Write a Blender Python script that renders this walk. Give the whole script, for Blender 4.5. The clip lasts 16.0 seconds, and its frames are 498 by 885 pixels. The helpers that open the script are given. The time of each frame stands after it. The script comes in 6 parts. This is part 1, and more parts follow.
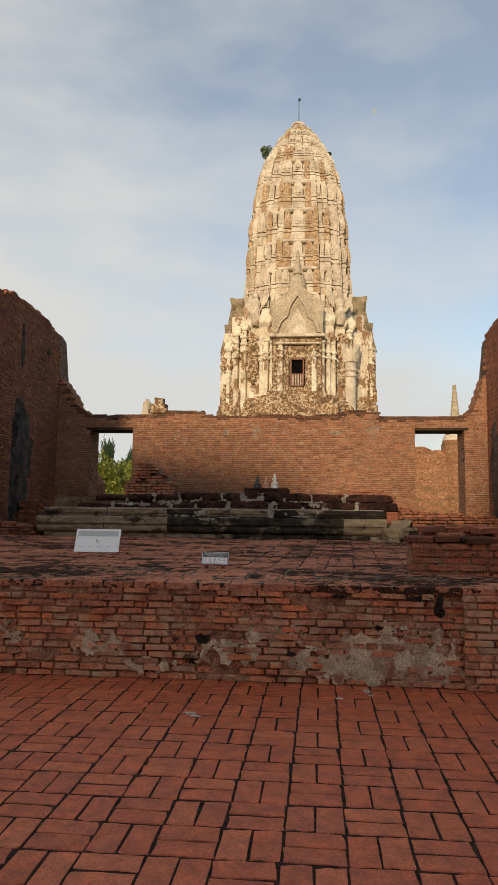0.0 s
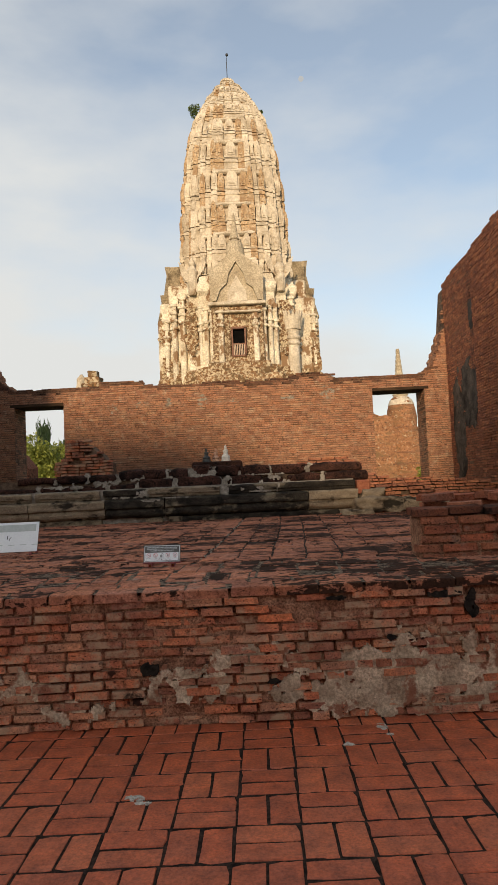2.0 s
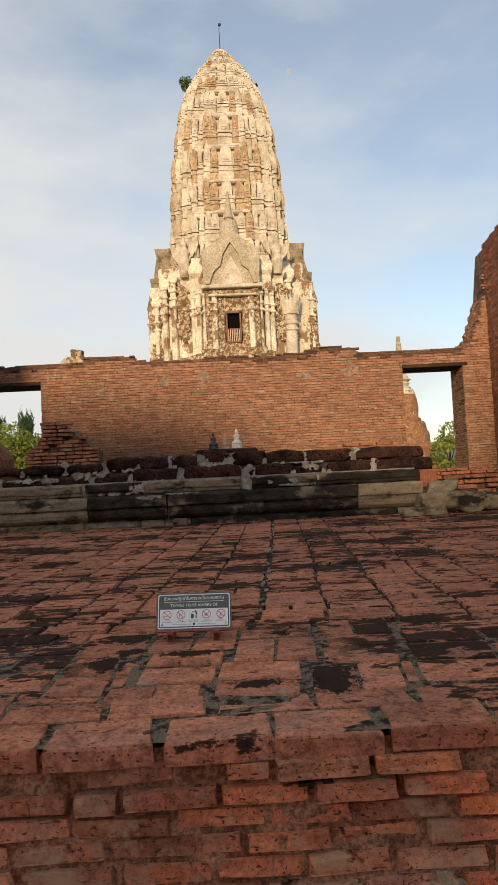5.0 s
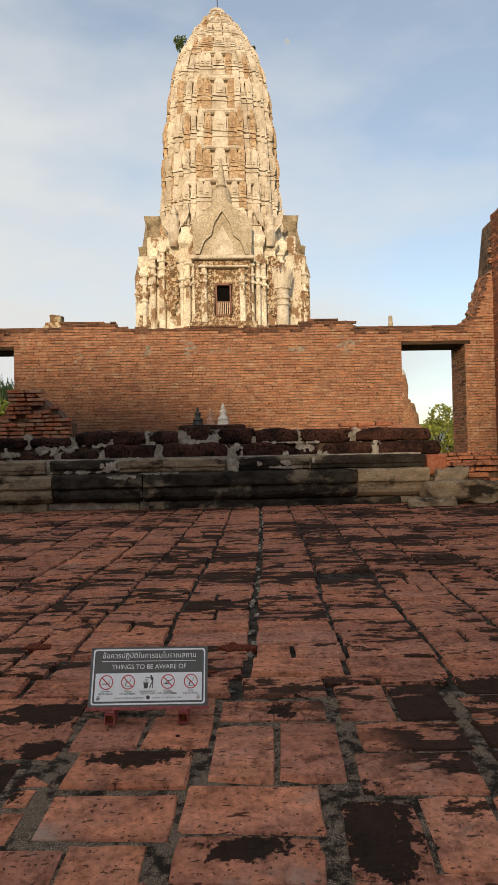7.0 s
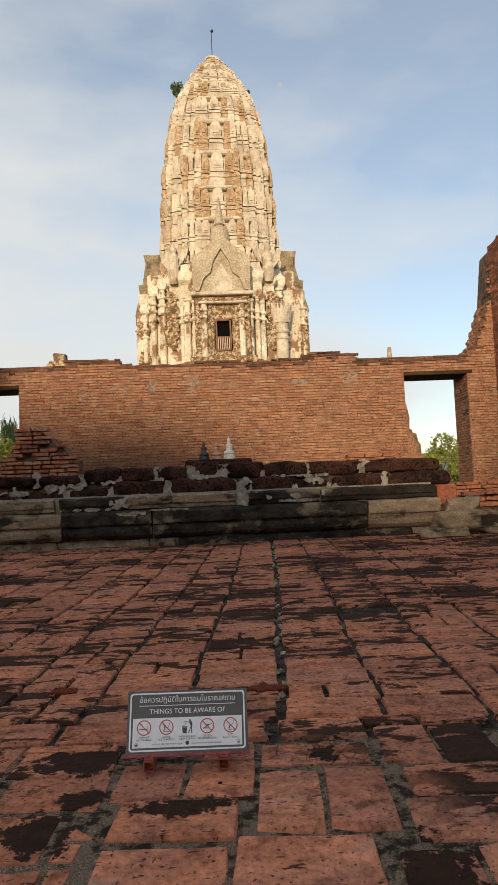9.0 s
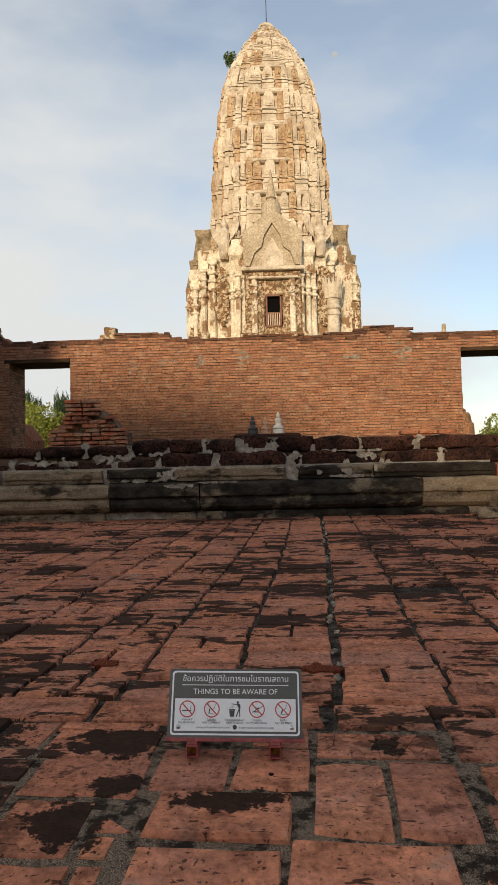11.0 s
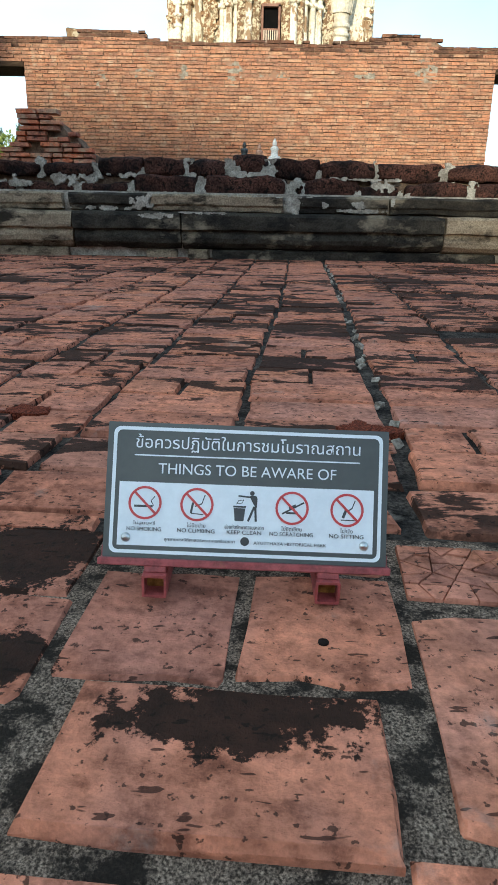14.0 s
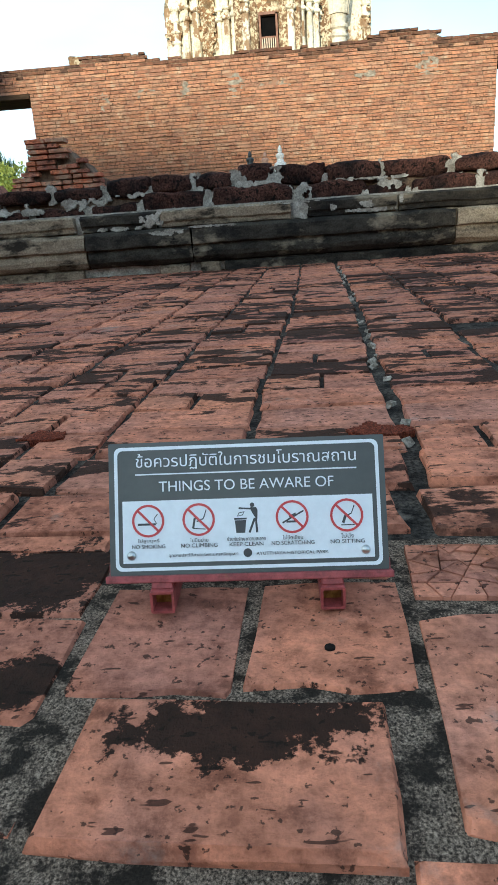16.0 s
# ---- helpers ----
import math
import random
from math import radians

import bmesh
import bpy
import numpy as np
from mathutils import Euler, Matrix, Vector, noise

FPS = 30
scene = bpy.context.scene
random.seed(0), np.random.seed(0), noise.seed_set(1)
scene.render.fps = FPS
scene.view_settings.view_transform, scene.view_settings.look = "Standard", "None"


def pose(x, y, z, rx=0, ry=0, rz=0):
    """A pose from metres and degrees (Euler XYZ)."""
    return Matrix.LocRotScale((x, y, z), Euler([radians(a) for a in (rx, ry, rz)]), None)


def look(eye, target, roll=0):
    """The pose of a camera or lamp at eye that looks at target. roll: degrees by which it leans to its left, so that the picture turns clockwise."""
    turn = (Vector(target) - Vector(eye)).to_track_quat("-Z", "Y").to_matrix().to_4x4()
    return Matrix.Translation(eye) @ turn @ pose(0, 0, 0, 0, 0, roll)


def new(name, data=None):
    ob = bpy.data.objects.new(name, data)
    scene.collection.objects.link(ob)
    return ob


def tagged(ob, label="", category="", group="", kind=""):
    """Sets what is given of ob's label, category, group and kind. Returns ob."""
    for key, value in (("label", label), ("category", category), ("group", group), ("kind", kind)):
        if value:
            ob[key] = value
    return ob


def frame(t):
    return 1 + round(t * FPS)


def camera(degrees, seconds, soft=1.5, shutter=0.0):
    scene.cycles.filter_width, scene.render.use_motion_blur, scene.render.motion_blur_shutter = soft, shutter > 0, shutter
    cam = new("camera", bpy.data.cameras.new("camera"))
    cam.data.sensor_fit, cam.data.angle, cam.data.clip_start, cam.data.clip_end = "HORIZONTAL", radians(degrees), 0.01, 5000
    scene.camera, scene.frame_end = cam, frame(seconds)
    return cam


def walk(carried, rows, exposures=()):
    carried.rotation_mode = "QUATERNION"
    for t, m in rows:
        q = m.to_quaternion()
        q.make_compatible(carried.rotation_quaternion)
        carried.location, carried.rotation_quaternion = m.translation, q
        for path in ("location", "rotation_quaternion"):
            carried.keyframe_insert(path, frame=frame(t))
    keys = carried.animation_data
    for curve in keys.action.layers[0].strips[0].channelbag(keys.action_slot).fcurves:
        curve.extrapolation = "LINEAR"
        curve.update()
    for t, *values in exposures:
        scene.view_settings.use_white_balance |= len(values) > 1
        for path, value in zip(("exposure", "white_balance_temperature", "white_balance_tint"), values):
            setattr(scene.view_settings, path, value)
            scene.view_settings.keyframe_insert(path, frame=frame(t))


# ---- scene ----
cam = camera(42.0, 16.0, soft=1.0)
PATH = [
    (0, (0.961, -2.215, 1.529), (0.792, -0.233, 1.737), 0.7),
    (0.5, (0.852, -1.765, 1.545), (0.831, 0.234, 1.617), 0.9),
    (1, (0.833, -1.216, 1.516), (0.766, 0.775, 1.694), -1.2),
    (1.5, (0.826, -0.85, 1.512), (0.76, 1.135, 1.749), 1.2),
    (2, (0.757, -0.529, 1.533), (0.759, 1.467, 1.663), -2.7),
    (2.5, (0.758, -0.013, 1.523), (0.7, 1.986, 1.558), -4.2),
    (3, (0.53, 0.458, 1.496), (0.508, 2.453, 1.63), 1.3),
    (3.5, (0.526, 0.935, 1.464), (0.617, 2.933, 1.467), -3.3),
    (4, (0.433, 1.312, 1.477), (0.43, 3.311, 1.541), -0.2),
    (4.2, (0.367, 1.479, 1.489), (0.386, 3.476, 1.601), -3.5),
    (6.3, (0.196, 2.802, 1.545), (0.243, 4.799, 1.634), -0.7),
    (6.5, (0.203, 2.899, 1.545), (0.206, 4.898, 1.591), -0.0),
    (7, (0.236, 2.977, 1.568), (0.314, 4.975, 1.606), -1.2),
    (7.5, (0.156, 3.017, 1.573), (0.109, 5.016, 1.607), 0.7),
    (8, (0.157, 2.975, 1.594), (0.178, 4.97, 1.731), -1.7),
    (8.2, (0.153, 2.973, 1.591), (0.207, 4.967, 1.736), -1.7),
    (10.3, (0.181, 3.017, 1.557), (0.246, 5.014, 1.63), -3.1),
    (10.5, (0.188, 3.024, 1.552), (0.172, 5.024, 1.58), -2.3),
    (11, (0.135, 3.175, 1.535), (0.062, 5.172, 1.612), -1.3),
    (11.5, (0.059, 3.418, 1.433), (0.104, 5.417, 1.392), -3.4),
    (12, (0.077, 3.712, 1.342), (-0.091, 5.684, 1.053), -8.8),
    (12.5, (0.078, 3.921, 1.303), (-0.151, 5.841, 0.79), -7.7),
    (13, (0.051, 3.991, 1.308), (-0.083, 5.907, 0.753), -3.7),
    (13.5, (0.05, 3.984, 1.306), (0.029, 5.911, 0.771), -1.4),
    (14, (0.048, 3.98, 1.289), (0.03, 5.877, 0.654), 1.1),
    (14.5, (0.051, 3.98, 1.295), (-0.002, 5.88, 0.671), -0.6),
    (15, (0.06, 3.977, 1.296), (0.02, 5.883, 0.691), -1.3),
    (15.5, (0.068, 3.975, 1.296), (-0.003, 5.879, 0.686), -2.6),
    (16, (0.084, 3.972, 1.297), (-0.026, 5.872, 0.685), -4.1),
]
EXPOSURES = [(0, 0.24, 7100, 11), (1.5, 0.34, 7100, 11), (3.5, 0.46, 7100, 11), (4.2, 0.44, 7100, 11), (8, 0.40, 7000, 11), (11.2, 0.40, 7000, 11), (11.8, 0.82, 6900, 10), (12.5, 1.12, 6400, 7), (13.5, 1.22, 5400, -4), (16, 1.27, 5300, -6)]
walk(cam, [(t, look(eye, target, roll)) for t, eye, target, roll in PATH], EXPOSURES)

# ---- world, sun ----
SUN_EL, SUN_FROM = radians(12.0), radians(-11.0)      # low, behind the walker and a little to the left
world = bpy.data.worlds.new("sky")
scene.world = world
world.use_nodes = True
wn, wl = world.node_tree.nodes, world.node_tree.links
wn.clear()
w_out, w_bg = wn.new("ShaderNodeOutputWorld"), wn.new("ShaderNodeBackground")
w_sky = wn.new("ShaderNodeTexSky")
w_sky.sky_type, w_sky.sun_disc = "NISHITA", False
w_sky.sun_elevation, w_sky.sun_rotation = radians(16), math.pi - SUN_FROM
w_sky.air_density, w_sky.dust_density, w_sky.ozone_density = 1.0, 1.0, 1.2
w_bg.inputs["Strength"].default_value = 0.15
w_co = wn.new("ShaderNodeTexCoord")
w_map = wn.new("ShaderNodeMapping")
w_map.inputs["Scale"].default_value = (1.0, 1.0, 2.6)
w_map.inputs["Location"].default_value = (0.35, 0.1, 0.2)
w_noise = wn.new("ShaderNodeTexNoise")
w_noise.inputs["Scale"].default_value = 1.5
w_noise.inputs["Detail"].default_value = 7
w_noise.inputs["Roughness"].default_value = 0.5
w_ramp = wn.new("ShaderNodeValToRGB")
w_ramp.color_ramp.elements[0].position, w_ramp.color_ramp.elements[1].position = 0.40, 0.64
w_ramp.color_ramp.elements[0].color = (0.22, 0.22, 0.22, 1)
w_mix = wn.new("ShaderNodeMix")
w_mix.data_type = "RGBA"
w_mix.inputs["B"].default_value = (3.7, 3.95, 4.15, 1)
wl.new(w_co.outputs["Generated"], w_map.inputs["Vector"])
wl.new(w_map.outputs["Vector"], w_noise.inputs["Vector"])
w_sep, w_bank = wn.new("ShaderNodeSeparateXYZ"), wn.new("ShaderNodeMath")
w_bank.operation = "MULTIPLY_ADD"
w_bank.inputs[1].default_value = -0.22                # thicker cloud to the west
wl.new(w_co.outputs["Generated"], w_sep.inputs[0])
wl.new(w_sep.outputs["X"], w_bank.inputs[0])
wl.new(w_noise.outputs["Fac"], w_bank.inputs[2])
wl.new(w_bank.outputs[0], w_ramp.inputs["Fac"])
wl.new(w_ramp.outputs["Color"], w_mix.inputs["Factor"])
wl.new(w_sky.outputs["Color"], w_mix.inputs["A"])
wl.new(w_mix.outputs["Result"], w_bg.inputs["Color"])
wl.new(w_bg.outputs["Background"], w_out.inputs["Surface"])
sun = new("sun", bpy.data.lights.new("sun", "SUN"))
sun.data.energy, sun.data.angle, sun.data.color = 2.8, radians(3.0), (1.0, 0.81, 0.57)
sun.matrix_world = look((0, 0, 0), (-math.sin(SUN_FROM) * math.cos(SUN_EL), math.cos(SUN_FROM) * math.cos(SUN_EL), -math.sin(SUN_EL)))


# ---- materials ----
def material(name, rough=0.85, metal=0.0):
    m = bpy.data.materials.new(name)
    m.use_nodes = True
    b = m.node_tree.nodes["Principled BSDF"]
    b.inputs["Roughness"].default_value, b.inputs["Metallic"].default_value = rough, metal
    return m, m.node_tree.nodes, m.node_tree.links, b


def noise_of(n, l, scale, detail=5, rough=0.6, stretch=(1, 1, 1), shift=(0, 0, 0)):
    """A noise in world metres."""
    g, mp, t = n.new("ShaderNodeNewGeometry"), n.new("ShaderNodeMapping"), n.new("ShaderNodeTexNoise")
    mp.inputs["Scale"].default_value, mp.inputs["Location"].default_value = stretch, shift
    t.inputs["Scale"].default_value, t.inputs["Detail"].default_value, t.inputs["Roughness"].default_value = scale, detail, rough
    l.new(g.outputs["Position"], mp.inputs["Vector"])
    l.new(mp.outputs["Vector"], t.inputs["Vector"])
    return t.outputs["Fac"]


def ramp_of(n, l, fac, stops):
    r = n.new("ShaderNodeValToRGB")
    e = r.color_ramp.elements
    while len(e) < len(stops):
        e.new(0.5)
    for i, (p, c) in enumerate(stops):
        e[i].position, e[i].color = p, (*c, 1) if len(c) == 3 else c
    l.new(fac, r.inputs["Fac"])
    return r.outputs["Color"]


def mix_of(n, l, fac, a, b, how="MIX"):
    m = n.new("ShaderNodeMix")
    m.data_type, m.blend_type = "RGBA", how
    for sock, v in (("Factor", fac), ("A", a), ("B", b)):
        if isinstance(v, (int, float)):
            m.inputs[sock].default_value = v
        elif isinstance(v, tuple):
            m.inputs[sock].default_value = (*v, 1)
        else:
            l.new(v, m.inputs[sock])
    return m.outputs["Result"]


def bump_of(n, l, b, height, strength, dist=0.01):
    k = n.new("ShaderNodeBump")
    k.inputs["Strength"].default_value, k.inputs["Distance"].default_value = strength, dist
    l.new(height, k.inputs["Height"])
    l.new(k.outputs["Normal"], b.inputs["Normal"])


def piece_value(n, l):
    """One value for each piece, whether an object of its own or an island of a joined mesh."""
    o, g, a, f = n.new("ShaderNodeObjectInfo"), n.new("ShaderNodeNewGeometry"), n.new("ShaderNodeMath"), n.new("ShaderNodeMath")
    a.operation, f.operation = "ADD", "FRACT"
    l.new(o.outputs["Random"], a.inputs[0])
    l.new(g.outputs["Random Per Island"], a.inputs[1])
    l.new(a.outputs[0], f.inputs[0])
    return f.outputs[0]


def brick_material(name, colours, stain=(0.011, 0.009, 0.008), stain_at=(0.52, 0.62), stain_scale=1.3, stain_stretch=(1, 1, 1),
                   pale=(0.36, 0.30, 0.25), pale_at=(0.66, 0.80), rough=0.9, bump=0.9, grain=60, fine=9, clear=None, spots=(), pit=0.85, pit_at=0.61, per_piece=0.0, mottle=0.45, gritty=0.5, grime=0.0):
    m, n, l, b = material(name, rough)
    b.inputs["Specular IOR Level"].default_value = 0.35 if rough < 0.7 else 0.08
    k = len(colours)
    col = ramp_of(n, l, piece_value(n, l), [((i + 0.5) / k, c) for i, c in enumerate(colours)])
    big = noise_of(n, l, stain_scale, 4, 0.55, stain_stretch)
    mid = noise_of(n, l, fine, 6, 0.65, stain_stretch)
    small = noise_of(n, l, grain, 6, 0.7)
    col = mix_of(n, l, mottle, col, ramp_of(n, l, mid, [(0.38, (0.40, 0.38, 0.38)), (0.62, (1.3, 1.25, 1.2))]), "MULTIPLY")
    col = mix_of(n, l, gritty, col, ramp_of(n, l, small, [(0.36, (0.35, 0.32, 0.32)), (0.60, (1.3, 1.27, 1.25))]), "MULTIPLY")
    pits = ramp_of(n, l, noise_of(n, l, grain * 1.7, 3, 0.55, (1, 1, 1), (2, 9, 4)), [(pit_at, (0, 0, 0)), (pit_at + 0.04, (pit, pit, pit))])
    col = mix_of(n, l, pits, col, (0.05, 0.028, 0.02))
    slits = ramp_of(n, l, noise_of(n, l, grain * 1.1, 2, 0.5, (0.45, 1.5, 1.5), (5, 1, 8)), [(pit_at + 0.045, (0, 0, 0)), (pit_at + 0.065, (pit, pit, pit))])
    col = mix_of(n, l, slits, col, (0.045, 0.022, 0.016))
    burnt = ramp_of(n, l, noise_of(n, l, 7.0, 3, 0.5, (1, 1, 1), (4, 8, 2)), [(0.40, (0.88, 0.92, 0.96)), (0.60, (1.06, 1.02, 0.95))])
    col = mix_of(n, l, 1.0, col, burnt, "MULTIPLY")
    if grime:
        dull = ramp_of(n, l, noise_of(n, l, 15, 8, 0.72, (1, 1, 1), (6, 6, 1)), [(0.52, (0, 0, 0)), (0.63, (grime, grime, grime))])
        col = mix_of(n, l, dull, col, mix_of(n, l, 1.0, col, (0.42, 0.40, 0.40), "MULTIPLY"))
    lime = ramp_of(n, l, noise_of(n, l, 5.0, 7, 0.7, (1, 1, 1), (7, 3, 1)), [(pale_at[0], (0, 0, 0)), (pale_at[1], (0.75, 0.75, 0.75))])
    col = mix_of(n, l, lime, col, pale)
    add = n.new("ShaderNodeMath")
    add.operation = "MULTIPLY_ADD"
    add.inputs[1].default_value = 0.6
    own = n.new("ShaderNodeMath")
    own.operation = "MULTIPLY_ADD"
    own.inputs[1].default_value = per_piece
    l.new(mid, add.inputs[0])
    half = n.new("ShaderNodeMath")
    half.operation = "MULTIPLY"
    half.inputs[1].default_value = 0.45
    l.new(big, half.inputs[0])
    l.new(half.outputs[0], own.inputs[2])
    l.new(piece_value(n, l), own.inputs[0])
    l.new(own.outputs[0], add.inputs[2])
    black = ramp_of(n, l, add.outputs[0], [(stain_at[0], (0, 0, 0)), (stain_at[1], (0.93, 0.93, 0.93))])
    edge = noise_of(n, l, 28, 7, 0.7, (1, 1, 1), (1, 2, 3)) if spots else None
    if clear:
        g, v = n.new("ShaderNodeNewGeometry"), n.new("ShaderNodeVectorMath")
        v.operation = "DISTANCE"
        v.inputs[1].default_value = clear[0]
        l.new(g.outputs["Position"], v.inputs[0])
        wash = ramp_of(n, l, v.outputs["Value"], [(clear[1], (0, 0, 0)), (clear[1] * 1.6, (1, 1, 1))])
        black = mix_of(n, l, 1.0, black, wash, "MULTIPLY")
    for centre, per in spots:
        g, sub, mul, length, wob = n.new("ShaderNodeNewGeometry"), n.new("ShaderNodeVectorMath"), n.new("ShaderNodeVectorMath"), n.new("ShaderNodeVectorMath"), n.new("ShaderNodeMath")
        sub.operation, mul.operation, length.operation, wob.operation = "SUBTRACT", "MULTIPLY", "LENGTH", "MULTIPLY_ADD"
        sub.inputs[1].default_value, mul.inputs[1].default_value, wob.inputs[1].default_value = centre, per, 3.2
        l.new(g.outputs["Position"], sub.inputs[0])
        l.new(sub.outputs[0], mul.inputs[0])
        l.new(mul.outputs[0], length.inputs[0])
        l.new(edge, wob.inputs[0])
        l.new(length.outputs["Value"], wob.inputs[2])
        near = n.new("ShaderNodeMapRange")
        near.inputs["From Min"].default_value, near.inputs["From Max"].default_value = 2.50, 2.62
        near.inputs["To Min"].default_value, near.inputs["To Max"].default_value = 0.95, 0.0
        l.new(wob.outputs[0], near.inputs["Value"])
        black = mix_of(n, l, 1.0, black, near.outputs["Result"], "LIGHTEN")
    col = mix_of(n, l, black, col, stain)
    l.new(col, b.inputs["Base Color"])
    h = mix_of(n, l, 0.5, mid, small)
    bump_of(n, l, b, h, bump, 0.012)
    return m


def plain_material(name, a, c, scale=6, rough=0.8, bump=0.3, stain=None, stain_at=(0.55, 0.68), stain_scale=2.0, stretch=(1, 1, 1), metal=0.0, grain=70, dist=0.01, grit=0.35):
    m, n, l, b = material(name, rough, metal)
    b.inputs["Specular IOR Level"].default_value = 0.08 if rough > 0.7 else 0.5
    big, small = noise_of(n, l, scale, 6, 0.65, stretch), noise_of(n, l, grain, 5, 0.7)
    col = ramp_of(n, l, big, [(0.38, a), (0.62, c)])
    col = mix_of(n, l, grit, col, ramp_of(n, l, small, [(0.40, (0.2, 0.2, 0.2)), (0.60, (1.7, 1.7, 1.7))]), "MULTIPLY")
    if stain:
        s = ramp_of(n, l, noise_of(n, l, stain_scale, 8, 0.68, stretch, (3, 5, 2)), [(stain_at[0], (0, 0, 0)), (stain_at[1], (0.95, 0.95, 0.95))])
        col = mix_of(n, l, s, col, stain)
    l.new(col, b.inputs["Base Color"])
    bump_of(n, l, b, mix_of(n, l, 0.5, big, small), bump, dist)
    return m


TERRACE_BRICK = brick_material("terrace_brick", [(0.46, 0.190, 0.122), (0.60, 0.248, 0.154), (0.54, 0.238, 0.158), (0.64, 0.264, 0.154), (0.48, 0.202, 0.134)],
                               stain=(0.016, 0.012, 0.009), stain_at=(0.578, 0.602), stain_scale=1.4, pale_at=(0.60, 0.76), fine=11, per_piece=0.10, pit_at=0.622, mottle=0.50, gritty=0.50, grime=0.8, stain_stretch=(0.62, 1.4, 1), clear=((0.12, 4.30, 0.92), 0.33),
                               spots=(((0.045, 4.395, 0.92), (9.5, 26, 5)), ((-0.24, 4.33, 0.92), (12, 14, 5)), ((0.37, 4.63, 0.92), (30, 20, 5)), ((-0.22, 4.66, 0.92), (7, 13, 5)), ((0.49, 4.12, 0.91), (13, 7.5, 5)), ((0.264, 4.10, 0.91), (12, 32, 5)), ((-0.62, 4.7, 0.92), (6, 9, 5)), ((0.95, 4.72, 0.92), (8, 9, 5)), ((-0.19, 4.46, 0.92), (17, 26, 5))))
FACE_BRICK = brick_material("old_wall_brick", [(0.40, 0.16, 0.105), (0.63, 0.205, 0.108), (0.52, 0.235, 0.155), (0.69, 0.225, 0.112), (0.58, 0.30, 0.19), (0.38, 0.155, 0.098)],
                            stain_at=(0.62, 0.675), pale_at=(0.50, 0.60), pale=(0.46, 0.32, 0.21))
PAVER = brick_material("red_paver", [(0.46, 0.108, 0.048), (0.51, 0.120, 0.053), (0.41, 0.100, 0.047), (0.53, 0.140, 0.063)],
                       stain_at=(0.61, 0.74), stain=(0.13, 0.05, 0.035), pale_at=(0.66, 0.80), pale=(0.40, 0.25, 0.19), rough=0.55, bump=0.4, pit=0.25)
HALL_BRICK = brick_material("hall_brick", [(0.36, 0.176, 0.112), (0.42, 0.220, 0.138), (0.31, 0.146, 0.094), (0.44, 0.256, 0.164), (0.38, 0.193, 0.123), (0.41, 0.199, 0.123)],
                            stain=(0.05, 0.035, 0.025), stain_at=(0.625, 0.72), stain_scale=0.5, pale_at=(0.56, 0.72), pale=(0.48, 0.37, 0.26), grain=25, bump=0.8, mottle=0.35, stain_stretch=(0.35, 1, 1.6))
SIDE_BRICK = brick_material("side_wall_brick", [(0.30, 0.125, 0.08), (0.38, 0.155, 0.095), (0.25, 0.11, 0.08), (0.44, 0.19, 0.11)],
                            stain_at=(0.58, 0.66), stain_scale=0.45, pale_at=(0.64, 0.8), grain=25, bump=0.8)
MORTAR = plain_material("grey_mortar", (0.085, 0.061, 0.044), (0.31, 0.228, 0.164), 430, 0.95, 0.8, (0.022, 0.017, 0.013), (0.47, 0.57), 24.0, grain=420, dist=0.006, grit=0.9)
BEDDING = plain_material("dark_bedding", (0.014, 0.010, 0.008), (0.05, 0.032, 0.025), 15, 0.95, 0.8, grain=120)
OLD_MORTAR = plain_material("brown_mortar", (0.085, 0.055, 0.04), (0.22, 0.15, 0.10), 9, 0.95, 0.9, grain=90)
PLASTER = plain_material("tan_plaster", (0.33, 0.235, 0.16), (0.64, 0.50, 0.36), 5, 0.95, 1.0, (0.27, 0.11, 0.065), (0.54, 0.60), 5.0, grain=50, dist=0.02, grit=0.35)
HALL_MORTAR = plain_material("hall_mortar", (0.11, 0.064, 0.044), (0.23, 0.150, 0.102), 6, 0.95, 0.9, grain=60, grit=0.5)
FLUSH_MORTAR = plain_material("flush_mortar", (0.19, 0.085, 0.052), (0.40, 0.215, 0.135), 8, 0.95, 1.0, (0.03, 0.022, 0.018), (0.60, 0.68), 5.0, grain=70, grit=0.6)
EARTH = plain_material("earth", (0.16, 0.12, 0.08), (0.12, 0.14, 0.05), 0.4, 0.95, 0.5)


# ---- making things ----
def rnd(a):
    return random.uniform(-a, a)


def mesh_of(name, verts, faces, mat, smooth=False):
    me = bpy.data.meshes.new(name)
    me.from_pydata([tuple(v) for v in verts], [], faces)
    me.materials.append(mat)
    if smooth:
        me.polygons.foreach_set("use_smooth", [True] * len(me.polygons))
    me.update()
    return me


def bm_mesh(name, bm, mat, smooth=False):
    bmesh.ops.recalc_face_normals(bm, faces=bm.faces)
    me = bpy.data.meshes.new(name)
    bm.to_mesh(me)
    bm.free()
    me.materials.append(mat)
    if smooth:
        me.polygons.foreach_set("use_smooth", [True] * len(me.polygons))
    return me


def part(name, bm, mat, parent=None, label="", smooth=False):
    ob = new(name, bm_mesh(name, bm, mat, smooth))
    ob.parent = parent
    return tagged(ob, label) if label else ob


def box_into(bm, x0, y0, z0, x1, y1, z1, bevel=0.0, segments=1):
    r = bmesh.ops.create_cube(bm, size=1.0)
    for v in r["verts"]:
        v.co = Vector((x0 + (v.co.x + 0.5) * (x1 - x0), y0 + (v.co.y + 0.5) * (y1 - y0), z0 + (v.co.z + 0.5) * (z1 - z0)))
    if bevel:
        edges = list({e for v in r["verts"] for e in v.link_edges})
        bmesh.ops.bevel(bm, geom=edges, offset=bevel, segments=segments, affect="EDGES")
    return bm


